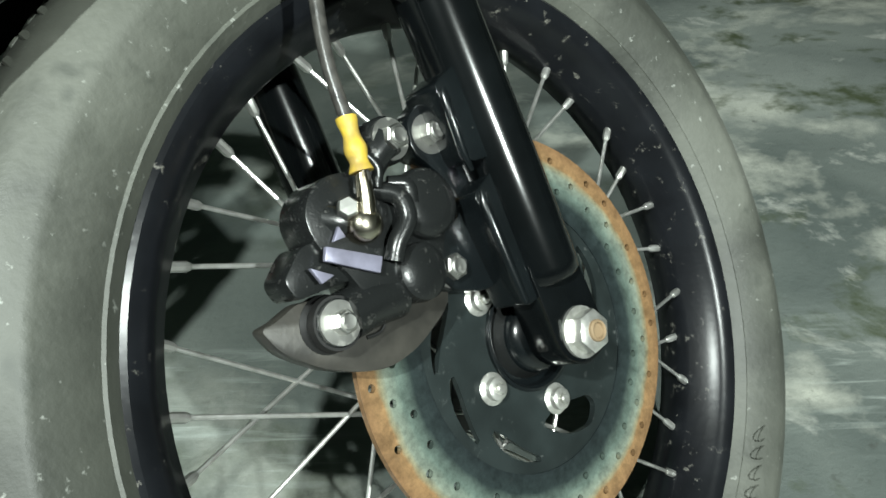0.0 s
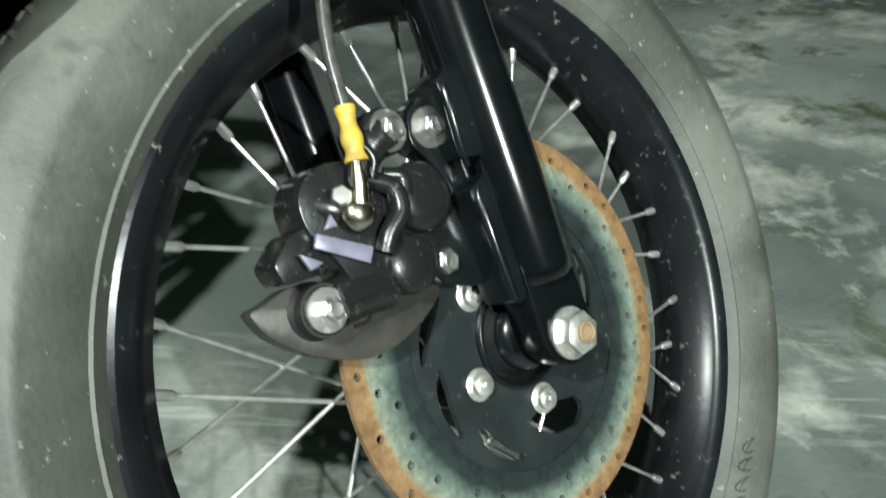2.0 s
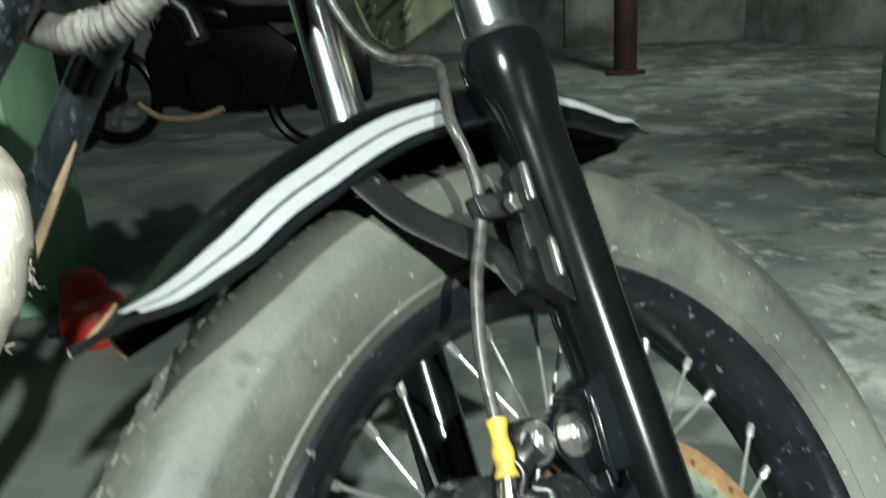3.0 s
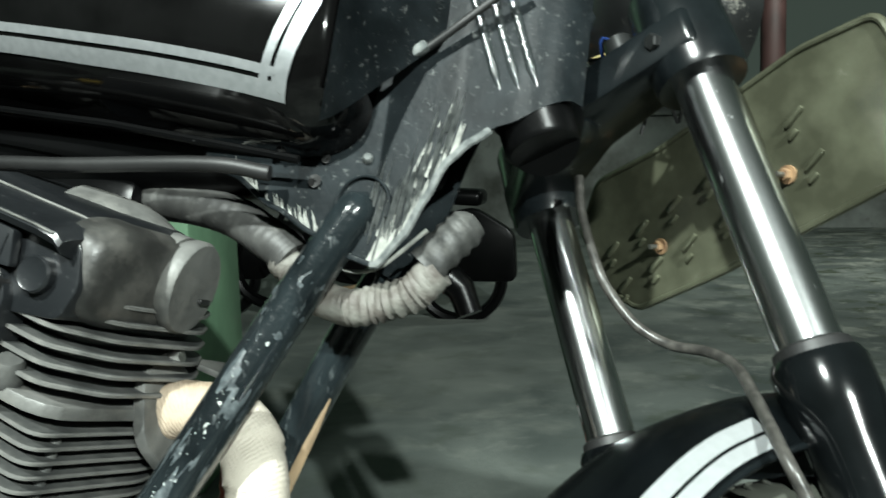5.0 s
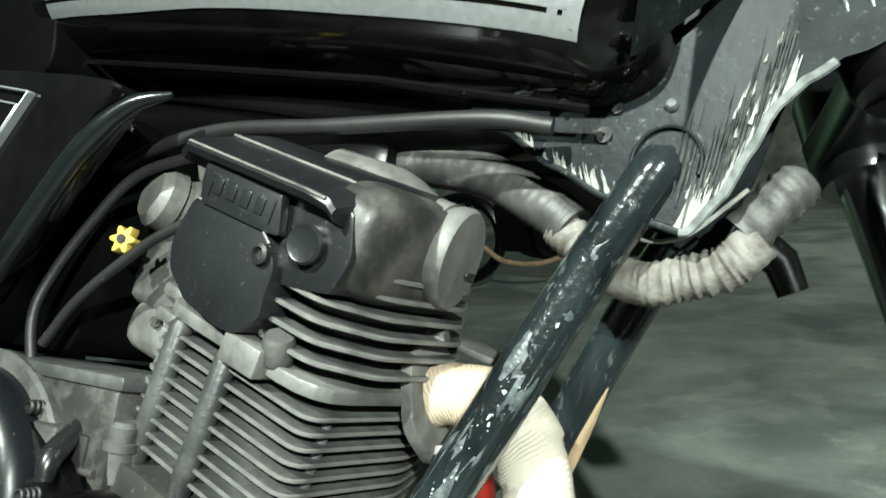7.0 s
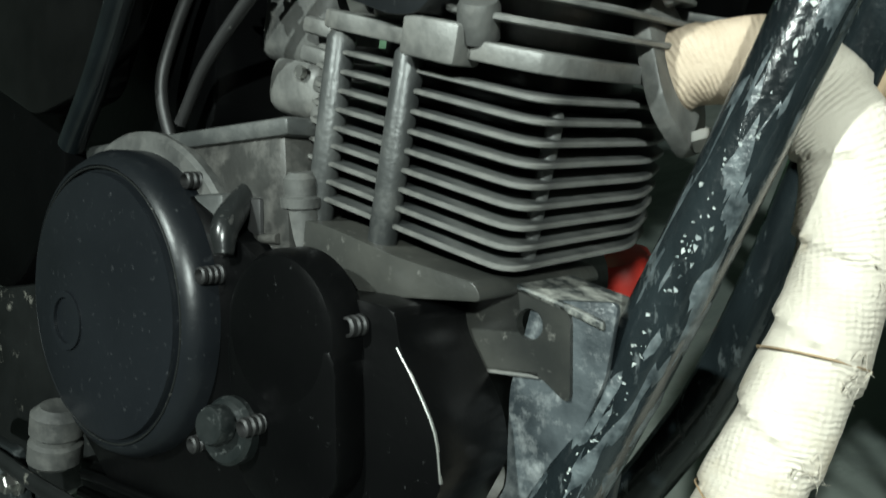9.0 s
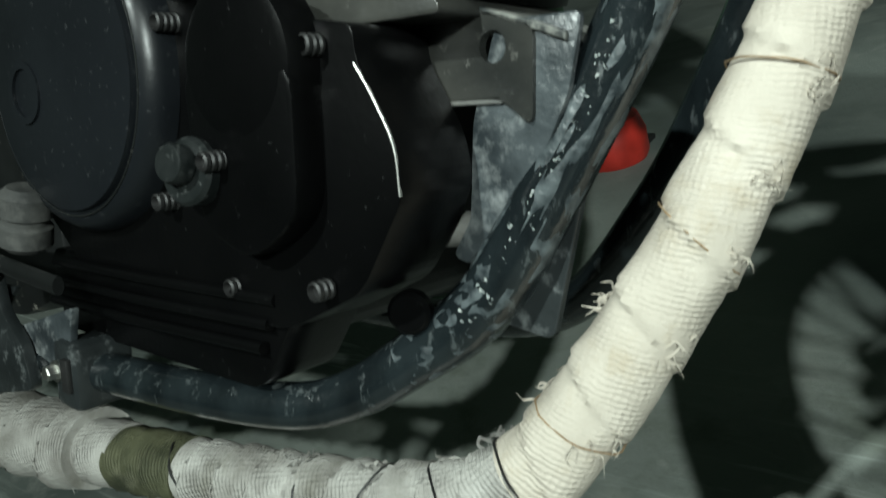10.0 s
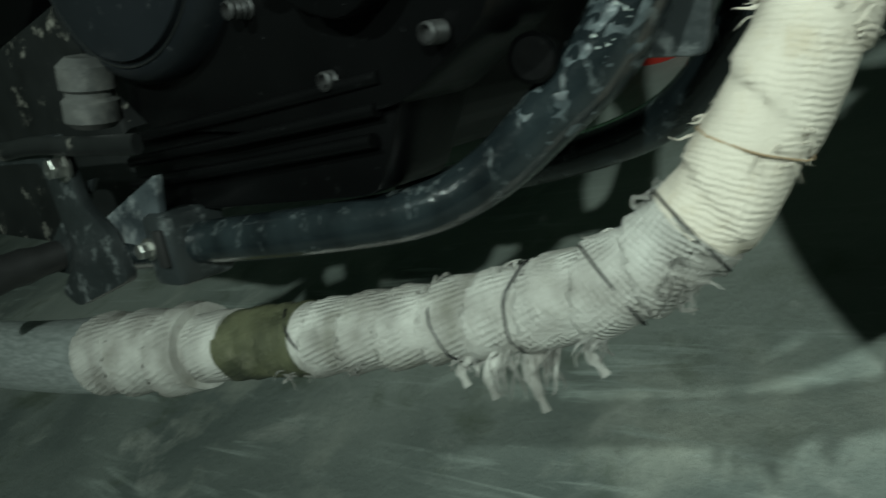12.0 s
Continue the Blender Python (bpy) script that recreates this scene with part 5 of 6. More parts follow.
for i in range(150):
    rx = random.Random(40 + i)
    x = rx.choice((-0.475 + 0.168 * rx.random(), -0.36 + 0.045 * rx.random()))
    left_side = x < -0.362
    zb = gusset_low(x)
    ln = rx.uniform(0.004, 0.016) if left_side else rx.uniform(0.006, 0.030)
    if i % 5 == 0 and not left_side:
        zb += rx.uniform(0.0, 0.05)
        ln *= 0.6
    lean = -0.35 if left_side else 0.22
    yy = -gusset_y(x) - 0.0009
    part("mud_drip", tube(spline([(x, yy, zb + 0.001), (x + lean * ln * 0.5, yy, zb + ln * 0.5), (x + lean * ln, yy + 0.0003, zb + ln)], 3), lambda u, a, w=rx.uniform(0.0004, 0.0012), q=rx.uniform(0, 6): w * (1 - 0.8 * u * u) * (1 + 0.35 * math.sin(9 * u + q)), 6, flat=0.35), MUD, gusset)
part("weld_ring", tube([(-0.3690 + 0.0195 * math.cos(a), -0.0402, 0.6760 + 0.0205 * math.sin(a)) for a in [radians(-20 + 10 * i) for i in range(22)]], 0.0012, 8), STREAK, gusset)
hose = part("vent_hose", tube(spline([(-0.435, -0.047, 0.708), (-0.4099, -0.050, 0.7279), (-0.388, -0.051, 0.7455), (-0.3654, -0.050, 0.7628), (-0.3351, -0.048, 0.7840), (-0.3091, -0.050, 0.8028), (-0.275, -0.048, 0.832)], 8), 0.0028, 12), HOSE, bike, "black rubber hose clipped along the frame")
part("rusty_edge", tube([(-0.4185, 0.060, 0.568), (-0.4310, 0.060, 0.522), (-0.4450, 0.060, 0.477), (-0.4600, 0.060, 0.435)], lambda u, a: 0.0042 * (1 + 0.25 * math.sin(23 * u + 2 * a)), 10, flat=0.5), TAN, frame_l, "rusty worn strip on the frame tube")
part("seat_base", prism(rounded([(-0.885, 0.735), (-0.90, 0.800), (-0.96, 0.835), (-1.30, 0.845), (-1.32, 0.760), (-1.00, 0.700)], 0.02), 0.19, side(0.095), 0.012), BLKALLOY, bike, "black seat base behind the tank")
# backbone and coil near-black: shade under the tank is put into their colour
part("backbone", tube(spline([(-0.34, 0, 0.735), (-0.50, 0, 0.722), (-0.70, 0, 0.715), (-0.98, 0, 0.70)], 8), 0.034, 20), BLKALLOY, bike, "black frame backbone under the tank")
part("ignition_coil", box(0.12, 0.05, 0.05, 0.012, (-0.63, 0.0, 0.672)), BLKALLOY, bike, "black coil box under the tank")
# wiring loom under the steering head
loom = part("wiring_loom", tube(spline([(-0.60, 0.004, 0.694), (-0.5616, 0.0, 0.6835), (-0.5062, -0.004, 0.6775), (-0.4575, -0.006, 0.6581), (-0.432, -0.006, 0.6420)], 30), lambda u, a: 0.0155 * (0.75 + 0.25 * min(1, u * 4)) + 0.00016 * math.sin(u * 150 + 2 * math.sin(u * 19)) + 0.0005 * math.sin(u * 23 + a), 20), LOOMM, bike, "taped black wiring loom under the frame")
part("muddy_tape", tube(spline([(-0.4400, -0.006, 0.6430), (-0.420, -0.008, 0.6270), (-0.3979, -0.008, 0.6142), (-0.3706, -0.008, 0.6139), (-0.3411, -0.008, 0.6240), (-0.3206, -0.008, 0.6429)], 16), lambda u, a: 0.0128 + (0.0007 + 0.0005 * math.sin(u * 11)) * math.sin(u * 165 + a + 1.5 * math.sin(u * 37)) + 0.0008 * math.sin(a * 3 + u * 20), 24), TAPE, loom, "pale mud-caked tape")
part("taped_plug", tube(spline([(-0.3290, -0.008, 0.6440), (-0.3170, -0.008, 0.6600), (-0.3090, -0.007, 0.6715), (-0.3030, -0.006, 0.6820)], 8), lambda u, a: (0.0136 + 0.0012 * math.sin(a * 3 + 4 * u) + 0.0009 * math.sin(u * 30 + 2 * a)) * math.sqrt(max(0.03, 1 - max(0.0, (u - 0.7) / 0.3) ** 2)), 20), DUSTDARK, loom, "grey dusty rubber plug")
part("horn_tip", tube([(-0.335, 0.02, 0.65), (-0.316, 0.028, 0.637), (-0.308, 0.031, 0.620)], lambda u, a: 0.012 - 0.003 * u, 16), BLKALLOY, loom)
part("brake_cable", tube(spline([(-0.398, -0.022, 0.642), (-0.3816, -0.024, 0.6350), (-0.366, -0.024, 0.6355), (-0.3528, -0.023, 0.6424), (-0.3279, -0.022, 0.6664)], 6), 0.0014, 8), MUD, loom)
# tube under the tank and cables at the carburettor
part("fuel_rail", tube(spline([(-0.80, -0.07, 0.655), (-0.747, -0.08, 0.670), (-0.673, -0.08, 0.684), (-0.58, -0.078, 0.686), (-0.473, -0.07, 0.692), (-0.43, -0.06, 0.69)], 8), 0.0055, 12), HOSE, bike, "black hose under the tank")
part("clutch_cable", tube(spline([(-0.70, -0.075, 0.668), (-0.752, -0.085, 0.648), (-0.782, -0.092, 0.612), (-0.806, -0.10, 0.566), (-0.812, -0.105, 0.53), (-0.80, -0.10, 0.48)], 8), 0.0042, 10), HOSE, bike, "black control cable")
part("throttle_cable", tube(spline([(-0.655, -0.085, 0.625), (-0.712, -0.09, 0.600), (-0.77, -0.097, 0.552), (-0.80, -0.10, 0.512)], 8), 0.004, 10), HOSE, bike, "black control cable")
carb = part("carburettor", lathe([(0, -0.03), (0.020, -0.03), (0.024, -0.02), (0.0245, 0.0), (0.021, 0.003), (0.021, 0.008), (0.025, 0.010), (0.025, 0.022), (0.019, 0.028), (0, 0.030)], 32, (-0.738, -0.050, 0.632), (-0.3, -1, 0.2)), ALLOY, bike, "pale alloy carburettor behind the cylinder")
part("float_cap", lathe([(0, 0), (0.012, 0), (0.012, 0.024), (0.009, 0.028), (0, 0.028)], 20, (-0.700, -0.058, 0.655), (0.2, -0.5, 0.7)), ALLOY, carb)
knob = [(0.0088 * (1.0 + 0.28 * math.cos(6 * a)) * math.cos(a), 0.0088 * (1.0 + 0.28 * math.cos(6 * a)) * math.sin(a)) for a in [2 * math.pi * k / 48 for k in range(48)]]
part("idle_knob", prism(knob, 0.009, Matrix.Translation((-0.742, -0.088, 0.596)) @ frame_of((0.25, -1, 0.1)), 0.001), YELLOW, carb, "yellow star-shaped plastic knob")
part("knob_centre", lathe([(0, 0.009), (0.0034, 0.009), (0.0034, 0.0105), (0, 0.0105)], 14, (-0.742, -0.088, 0.596), (0.25, -1, 0.1)), HOSE, carb)
part("orange_ring", lathe([(0.007, 0), (0.010, 0), (0.010, 0.003), (0.007, 0.003)], 18, (-0.722, -0.06, 0.674), (0, -1, 0.2), close=True), TAN, carb)
inlet = part("inlet_manifold", tube([(-0.735, -0.03, 0.60), (-0.70, -0.03, 0.59), (-0.665, -0.03, 0.585)], 0.022, 20), BLKALLOY, bike, "rubber inlet manifold")
part("carb_body", box(0.066, 0.055, 0.085, 0.012, (-0.738, -0.030, 0.590), turn=Matrix.Rotation(radians(14), 3, "Y"), segments=3), DUSTDARK, carb)
part("float_bowl", box(0.056, 0.050, 0.040, 0.014, (-0.742, -0.034, 0.535), turn=Matrix.Rotation(radians(14), 3, "Y"), segments=3), ALLOY, carb)
part("bowl_screw", lathe([(0, 0), (0.004, 0), (0.004, 0.004), (0, 0.004)], 12, (-0.728, -0.060, 0.542), (0, -1, 0)), STEEL, carb)
part("inlet_clamp", lathe([(0.0235, -0.006), (0.025, -0.006), (0.025, 0.006), (0.0235, 0.006)], 28, (-0.690, -0.03, 0.588), (-1, 0, -0.15), close=True), STEEL, carb)
part("air_box", prism(rounded([(-0.785, 0.70), (-1.02, 0.70), (-1.04, 0.50), (-0.80, 0.505)], 0.02), 0.15, side(0.075), 0.012), BLKALLOY, bike, "black air filter box behind the carburettor")
for j in range(5):
    part("linkage", box(0.026, 0.016, 0.010, 0.003, (-0.705 + 0.004 * j, -0.062 - 0.006 * (j % 2), 0.565 - 0.018 * j), turn=Matrix.Rotation(radians(18), 3, "Y")), ALLOY, carb)

# ---- tank stripes ----
def ribbon(line, w0, w1, surf, lift):
    """A band on the tank side: line of (x, z) with offsets w0..w1 to its left, mitred at corners."""
    b = bmesh.new()
    rows = []
    for i, (x, z) in enumerate(line):
        p = Vector((x, z))
        t0 = (p - Vector(line[i - 1])).normalized() if i else None
        t1 = (Vector(line[i + 1]) - p).normalized() if i + 1 < len(line) else t0
        t0 = t0 or t1
        n0, n1 = Vector((-t0.y, t0.x)), Vector((-t1.y, t1.x))
        nrm = (n0 + n1) / (1 + n0.dot(n1))
        row = []
        for j in range(5):
            q = p + nrm * (w0 + (w1 - w0) * j / 4)
            row.append(b.verts.new((q.x, -surf(q.x, q.y) - lift, q.y)))
        rows.append(row)
    for p, q in zip(rows, rows[1:]):
        for j in range(4):
            b.faces.new((p[j], p[j + 1], q[j + 1], q[j]))
    return b


def line_of(pts, n):
    s = [(p.x, p.y) for p in spline([(x, z, 0) for x, z in pts], n)]
    return s


lower = line_of([(-0.902, 0.7815), (-0.86, 0.7785), (-0.787, 0.772), (-0.70, 0.765), (-0.625, 0.757), (-0.55, 0.747), (-0.498, 0.7405), (-0.445, 0.7335), (-0.4105, 0.728)], 6)
fore = line_of([(-0.4105, 0.728), (-0.4030, 0.748), (-0.3945, 0.770), (-0.3870, 0.791), (-0.381, 0.814), (-0.378, 0.84)], 6)
for name, w0, w1 in (("broad_stripe", 0.0, 0.0096), ("thin_stripe", 0.0122, 0.0178)):
    part(name, ribbon(lower + fore[1:], w0, w1, tank_y, 0.0008), TANKSILVER, tank, "silver painted stripe")
# seam darkened in colour as well, for the shade below the tank
part("tank_seam", tube([(-0.90, -0.06, 0.757), (-0.75, -0.075, 0.738), (-0.55, -0.08, 0.716), (-0.41, -0.06, 0.700)], 0.003, 8), BLKALLOY, tank)
# side panel behind the engine
panel = part("side_panel", prism(rounded([(-0.712, 0.697), (-0.76, 0.704), (-0.96, 0.722), (-1.0, 0.56), (-0.90, 0.520), (-0.840, 0.530), (-0.782, 0.612), (-0.735, 0.672)], 0.012), 0.030, side(-0.115), 0.009), TANKP, bike, "black side panel with silver stripe")
for a, b, w in (((-0.808, 0.691), (-0.875, 0.600), 0.011), ((-0.808, 0.691), (-0.96, 0.712), 0.011), ((-0.826, 0.683), (-0.886, 0.600), 0.003), ((-0.826, 0.683), (-0.96, 0.702), 0.003)):
    d = Vector((b[0] - a[0], 0, b[1] - a[1]))
    m = Matrix.Translation(((a[0] + b[0]) / 2, -0.1462, (a[1] + b[1]) / 2)) @ d.to_track_quat("X", "Y").to_matrix().to_4x4()
    b2 = box(d.length, 0.0015, w, 0.0004, segments=1)
    bmesh.ops.transform(b2, matrix=m, verts=b2.verts)
    part("panel_stripe", b2, TANKSILVER, panel)
part("panel_rail", tube(spline([(-0.690, -0.118, 0.697), (-0.718, -0.130, 0.684), (-0.745, -0.138, 0.654), (-0.780, -0.140, 0.606), (-0.822, -0.140, 0.545), (-0.87, -0.136, 0.500)], 8), lambda u, a: 0.0085 * math.sqrt(max(0.02, min(1.0, 0.05 + 3.0 * u))), 16), GLOSS, panel)



# ---- brake caliper, in the wheel's frame ----
def wside(y):
    return Matrix.Translation((0, y, 0)) @ RIGHT


def wb(x, y, z, axis=(0, -1, 0)):
    return Matrix.Translation((x, y, z)) @ frame_of(axis)


caliper = part("brake_caliper", prism(rounded([(-0.125, 0.130), (-0.117, 0.139), (-0.106, 0.143), (-0.090, 0.140), (-0.078, 0.128), (-0.062, 0.124), (-0.046, 0.112), (-0.046, 0.094), (-0.062, 0.074), (-0.090, 0.070), (-0.112, 0.080), (-0.118, 0.100), (-0.126, 0.114)], 0.008), 0.028, wside(-0.046), 0.005), CASTP, bike, "black hydraulic brake caliper", matrix=WH)
part("piston_housing", lathe([(0, -0.004), (0.0190, -0.004), (0.0195, 0.008), (0.0185, 0.0125), (0.0150, 0.0155), (0.008, 0.0165), (0, 0.0165)], 40, (-0.0570, -0.0665, 0.1070), (0.06, -1, 0.05)), CASTP, caliper)
part("piston_housing", lathe([(0, -0.004), (0.0158, -0.004), (0.0162, 0.007), (0.0152, 0.0115), (0.0118, 0.0140), (0, 0.0145)], 36, (-0.0765, -0.0645, 0.0770), (0.05, -1, 0)), CASTP, caliper)
part("housing_rib", tube(spline([(-0.082, -0.074, 0.126), (-0.074, -0.080, 0.118), (-0.076, -0.082, 0.106), (-0.086, -0.080, 0.098), (-0.092, -0.078, 0.090)], 5), 0.0052, 12), CASTP, caliper)
part("housing_rib", tube(spline([(-0.074, -0.076, 0.126), (-0.066, -0.080, 0.121), (-0.069, -0.081, 0.112)], 5), 0.0040, 12), CASTP, caliper)
part("bleed_boss", tube(spline([(-0.114, -0.064, 0.126), (-0.106, -0.070, 0.1195), (-0.1000, -0.071, 0.1150)], 4), lambda u, a: 0.0100 - 0.002 * u, 20), CASTP, caliper)
part("cast_arm", tube(spline([(-0.088, -0.068, 0.127), (-0.076, -0.074, 0.140), (-0.0645, -0.076, 0.1457)], 5), lambda u, a: 0.0085 + 0.002 * u, 16), CASTP, caliper)
part("cast_web", tube(spline([(-0.083, -0.080, 0.146), (-0.080, -0.082, 0.136), (-0.084, -0.080, 0.127)], 5), 0.0030, 10), CASTP, caliper)
part("end_block", prism(rounded([(-0.1475, 0.107), (-0.132, 0.1176), (-0.1175, 0.1155), (-0.107, 0.104), (-0.107, 0.0903), (-0.1352, 0.0945), (-0.1455, 0.0955)], 0.004), 0.024, wside(-0.046), 0.003), CASTP, caliper)
part("pad_spring", prism([(-0.1278, 0.1069), (-0.1239, 0.1130), (-0.0970, 0.0950), (-0.1024, 0.0882)], 0.003, wside(-0.0755), 0.0006), LAVENDER, caliper, "pale violet steel spring plate")
part("spring_tab", prism([(-0.1366, 0.1075), (-0.1264, 0.0989), (-0.1344, 0.0981)], 0.003, wside(-0.0755), 0.0005), LAVENDER, caliper)
part("spring_tab", prism([(-0.1126, 0.1186), (-0.1115, 0.1123), (-0.1190, 0.1130)], 0.003, wside(-0.0755), 0.0005), LAVENDER, caliper)
part("slider_arm", tube(spline([(-0.090, -0.062, 0.072), (-0.108, -0.064, 0.0755), (-0.124, -0.065, 0.0765)], 5), lambda u, a: 0.0130, 20), CASTP, caliper)
part("slider_boot", lathe([(0, -0.052), (0.0125, -0.052), (0.0152, -0.054), (0.0128, -0.057), (0.0150, -0.060), (0.0128, -0.063), (0.0142, -0.066), (0.0135, -0.071), (0, -0.071)], 28, (-0.1321, 0, 0.0768), YAX), HOSE, caliper, "black ribbed rubber boot")


for x, y, z, s, w in ((-0.0644, -0.0815, 0.1457, 0.0138, 0.0112), (-0.0265, -0.0660, 0.1390, 0.0138, 0.0115), (-0.0504, -0.0640, 0.0681, 0.0150, 0.0115), (-0.1321, -0.0730, 0.0768, 0.0126, 0.0112)):
    b = part("caliper_bolt", hexbolt(s, 0.0075, w, m=wb(x, y, z)), STEEL, caliper, "zinc hexagon bolt")
    part("bolt_step", lathe([(0, 0.007), (s * 0.34, 0.007), (s * 0.34, 0.0085), (s * 0.28, 0.0092), (0, 0.0088)], 16, (x, y, z), (0, -1, 0)), STEEL, b)
    part("bolt_seat", lathe([(0, -0.02), (w * 1.15, -0.02), (w * 1.15, -0.003), (w * 1.05, -0.0015), (0, -0.0015)], 26, (x, y, z), (0, -1, 0)), CASTP, b)
part("banjo", lathe([(0, -0.009), (0.0094, -0.009), (0.0098, -0.0035), (0.0094, 0.001), (0.0078, 0.0045), (0.0045, 0.0068), (0, 0.0074)], 30, (-0.0990, -0.0795, 0.1135), (0.05, -1, 0)), BANJOM, caliper, "polished brass-coloured union")
part("bleed_nipple", hexbolt(0.0112, 0.008, 0.0, m=wb(-0.1040, -0.0770, 0.1232, (-0.35, -1, 0.3))), STEEL, caliper)
bracket = part("caliper_bracket", prism(rounded([(-0.1643, 0.0912), (-0.1556, 0.0905), (-0.1377, 0.0940), (-0.118, 0.080), (-0.0957, 0.0700), (-0.0537, 0.0600), (-0.0570, 0.0520), (-0.0649, 0.0470), (-0.0885, 0.0395), (-0.1089, 0.0393), (-0.1245, 0.0454), (-0.1429, 0.0575), (-0.1598, 0.0756)], 0.009), 0.012, wside(-0.0475), 0.0035), BOOT, bike, "worn grey caliper bracket", matrix=WH)
part("bracket_crease", tube(spline([(-0.1150, -0.0602, 0.0600), (-0.1060, -0.0606, 0.0590), (-0.0980, -0.0602, 0.0640)], 5), 0.0011, 8), HOSE, bracket)
lug = part("fork_lug", prism(rounded([(-0.004, 0.165), (-0.0204, 0.1585), (-0.0365, 0.1520), (-0.0420, 0.1340), (-0.0320, 0.1190), (-0.0266, 0.1058), (-0.0285, 0.0900), (-0.0494, 0.0880), (-0.0610, 0.0787), (-0.0580, 0.0580), (-0.0360, 0.0460), (-0.004, 0.045)], 0.007), 0.014, wside(-0.052), 0.003), GLOSS, bike, "black fork lug for the caliper", matrix=WH)
part("lug_edge", tube([(-0.0215, -0.086, 0.1580), (-0.0231, -0.0865, 0.1542), (-0.0258, -0.085, 0.1224), (-0.0235, -0.083, 0.112)], lambda u, a: 0.0030 - 0.0012 * abs(2 * u - 1), 10), GLOSS, lug)
part("lug_edge", tube([(-0.0240, -0.084, 0.0990), (-0.0269, -0.085, 0.0929), (-0.0286, -0.085, 0.0534), (-0.0280, -0.084, 0.0328)], lambda u, a: 0.0034 - 0.0012 * abs(2 * u - 1), 10), GLOSS, lug)
part("lug_web", prism(rounded([(-0.030, 0.100), (-0.006, 0.108), (-0.006, 0.030), (-0.0285, 0.030)], 0.004), 0.026, wside(-0.058), 0.003), GLOSS, lug)
part("lug_web", prism(rounded([(-0.026, 0.162), (-0.006, 0.168), (-0.006, 0.114), (-0.024, 0.116)], 0.004), 0.028, wside(-0.058), 0.003), GLOSS, lug)

# ---- brake hose ----
hose = part("brake_hose", tube(spline([(-0.0985, -0.081, 0.1150), (-0.0935, -0.084, 0.128), (-0.0895, -0.084, 0.1425), (-0.0837, -0.081, 0.1639), (-0.0765, -0.078, 0.195), (-0.062, -0.076, 0.232), (-0.048, -0.0765, 0.258), (-0.0405, -0.0775, 0.278), (-0.039, -0.078, 0.300), (-0.039, -0.075, 0.326), (-0.008, -0.045, 0.362), (0.013, -0.022, 0.386), (0.020, 0.0, 0.402), (0.017, 0.028, 0.418), (0.008, 0.042, 0.438), (0.003, 0.050, 0.464), (0.000, 0.052, 0.488), (0.010, 0.060, 0.538), (0.02, 0.06, 0.57)], 10), 0.0037, 12), HOSEGREY, bike, "thin brake hose with yellow sleeve", matrix=WH)
part("hose_end", tube([(-0.0975, -0.0825, 0.1180), (-0.0945, -0.0838, 0.1270), (-0.0911, -0.0842, 0.1372)], lambda u, a: 0.0052 - 0.0014 * u, 16), BANJOM, hose)
part("yellow_sleeve", tube(spline([(-0.0911, -0.0842, 0.1372), (-0.0893, -0.0838, 0.1440), (-0.0868, -0.0828, 0.1530), (-0.0837, -0.0812, 0.1639)], 5), lambda u, a: 0.0056 - 0.0008 * u + 0.0007 * math.cos(u * 12.6), 18), YELLOW, hose, "yellow plastic sleeve")
clip = part("hose_clip", prism(rounded([(-0.050, 0.279), (-0.018, 0.275), (-0.016, 0.262), (-0.048, 0.264)], 0.004), 0.010, wside(-0.074), 0.002), SATIN, bike, "black hose clip on the fork", matrix=WH)
part("clip_nut", hexbolt(0.011, 0.006, m=wb(-0.030, -0.088, 0.268)), STEEL, clip)
stay_lug = part("stay_lug", prism(rounded([(-0.004, 0.292), (-0.020, 0.288), (-0.024, 0.25), (-0.026, 0.226), (-0.004, 0.205)], 0.006), 0.014, wside(-0.070), 0.003), SATIN, bike, matrix=WH)
for z in (0.275, 0.232):
    part("lug_bolt", box(0.005, 0.005, 0.022, 0.002, (-0.0275, -0.1035, z), turn=Matrix.Rotation(radians(6), 3, "Y")), STEEL, stay_lug)

# ---- fender trim ----
def fender_strip(v0, v1, a0, a1, lift):
    b = bmesh.new()
    rows = []
    for i in range(41):
        th = a0 + (a1 - a0) * i / 40
        rows.append([])
        for j in range(5):
            v = v0 + (v1 - v0) * j / 4
            p = fender_point(th, v)
            e1 = (fender_point(th + 0.5, v) - p)
            e2 = (fender_point(th, v + 0.02) - p)
            nrm = e1.cross(e2).normalized()
            if nrm.dot(Vector((p.x, 0, p.z))) < 0 and abs(v) < 0.5:
                nrm = -nrm
            if nrm.y > 0:
                nrm = -nrm
            rows[-1].append(b.verts.new(p + nrm * lift))
    for p, q in zip(rows, rows[1:]):
        for j in range(4):
            b.faces.new((p[j], p[j + 1], q[j + 1], q[j]))
    return b


part("side_stripe", fender_strip(-0.958, -0.865, 93.5, 131, 0.0012), SILVER, fender, "broad silver stripe")
part("thin_stripe", fender_strip(-0.842, -0.715, 93.5, 131.5, 0.0012), SILVER, fender, "thin silver stripe")
part("side_stripe", fender_strip(-0.83, -0.70, 59.5, 80, 0.0012), SILVER, fender)
edge = [fender_point(58 + 77.8 * i / 40, -1) for i in range(41)]
part("rolled_edge", tube(edge, 0.0022, 10), GLOSS, fender)
edge = [fender_point(fender_end(-1 + i / 10), -1 + i / 10) for i in range(21)]
part("rear_edge", tube(edge, 0.0013, 8), TAN, fender)
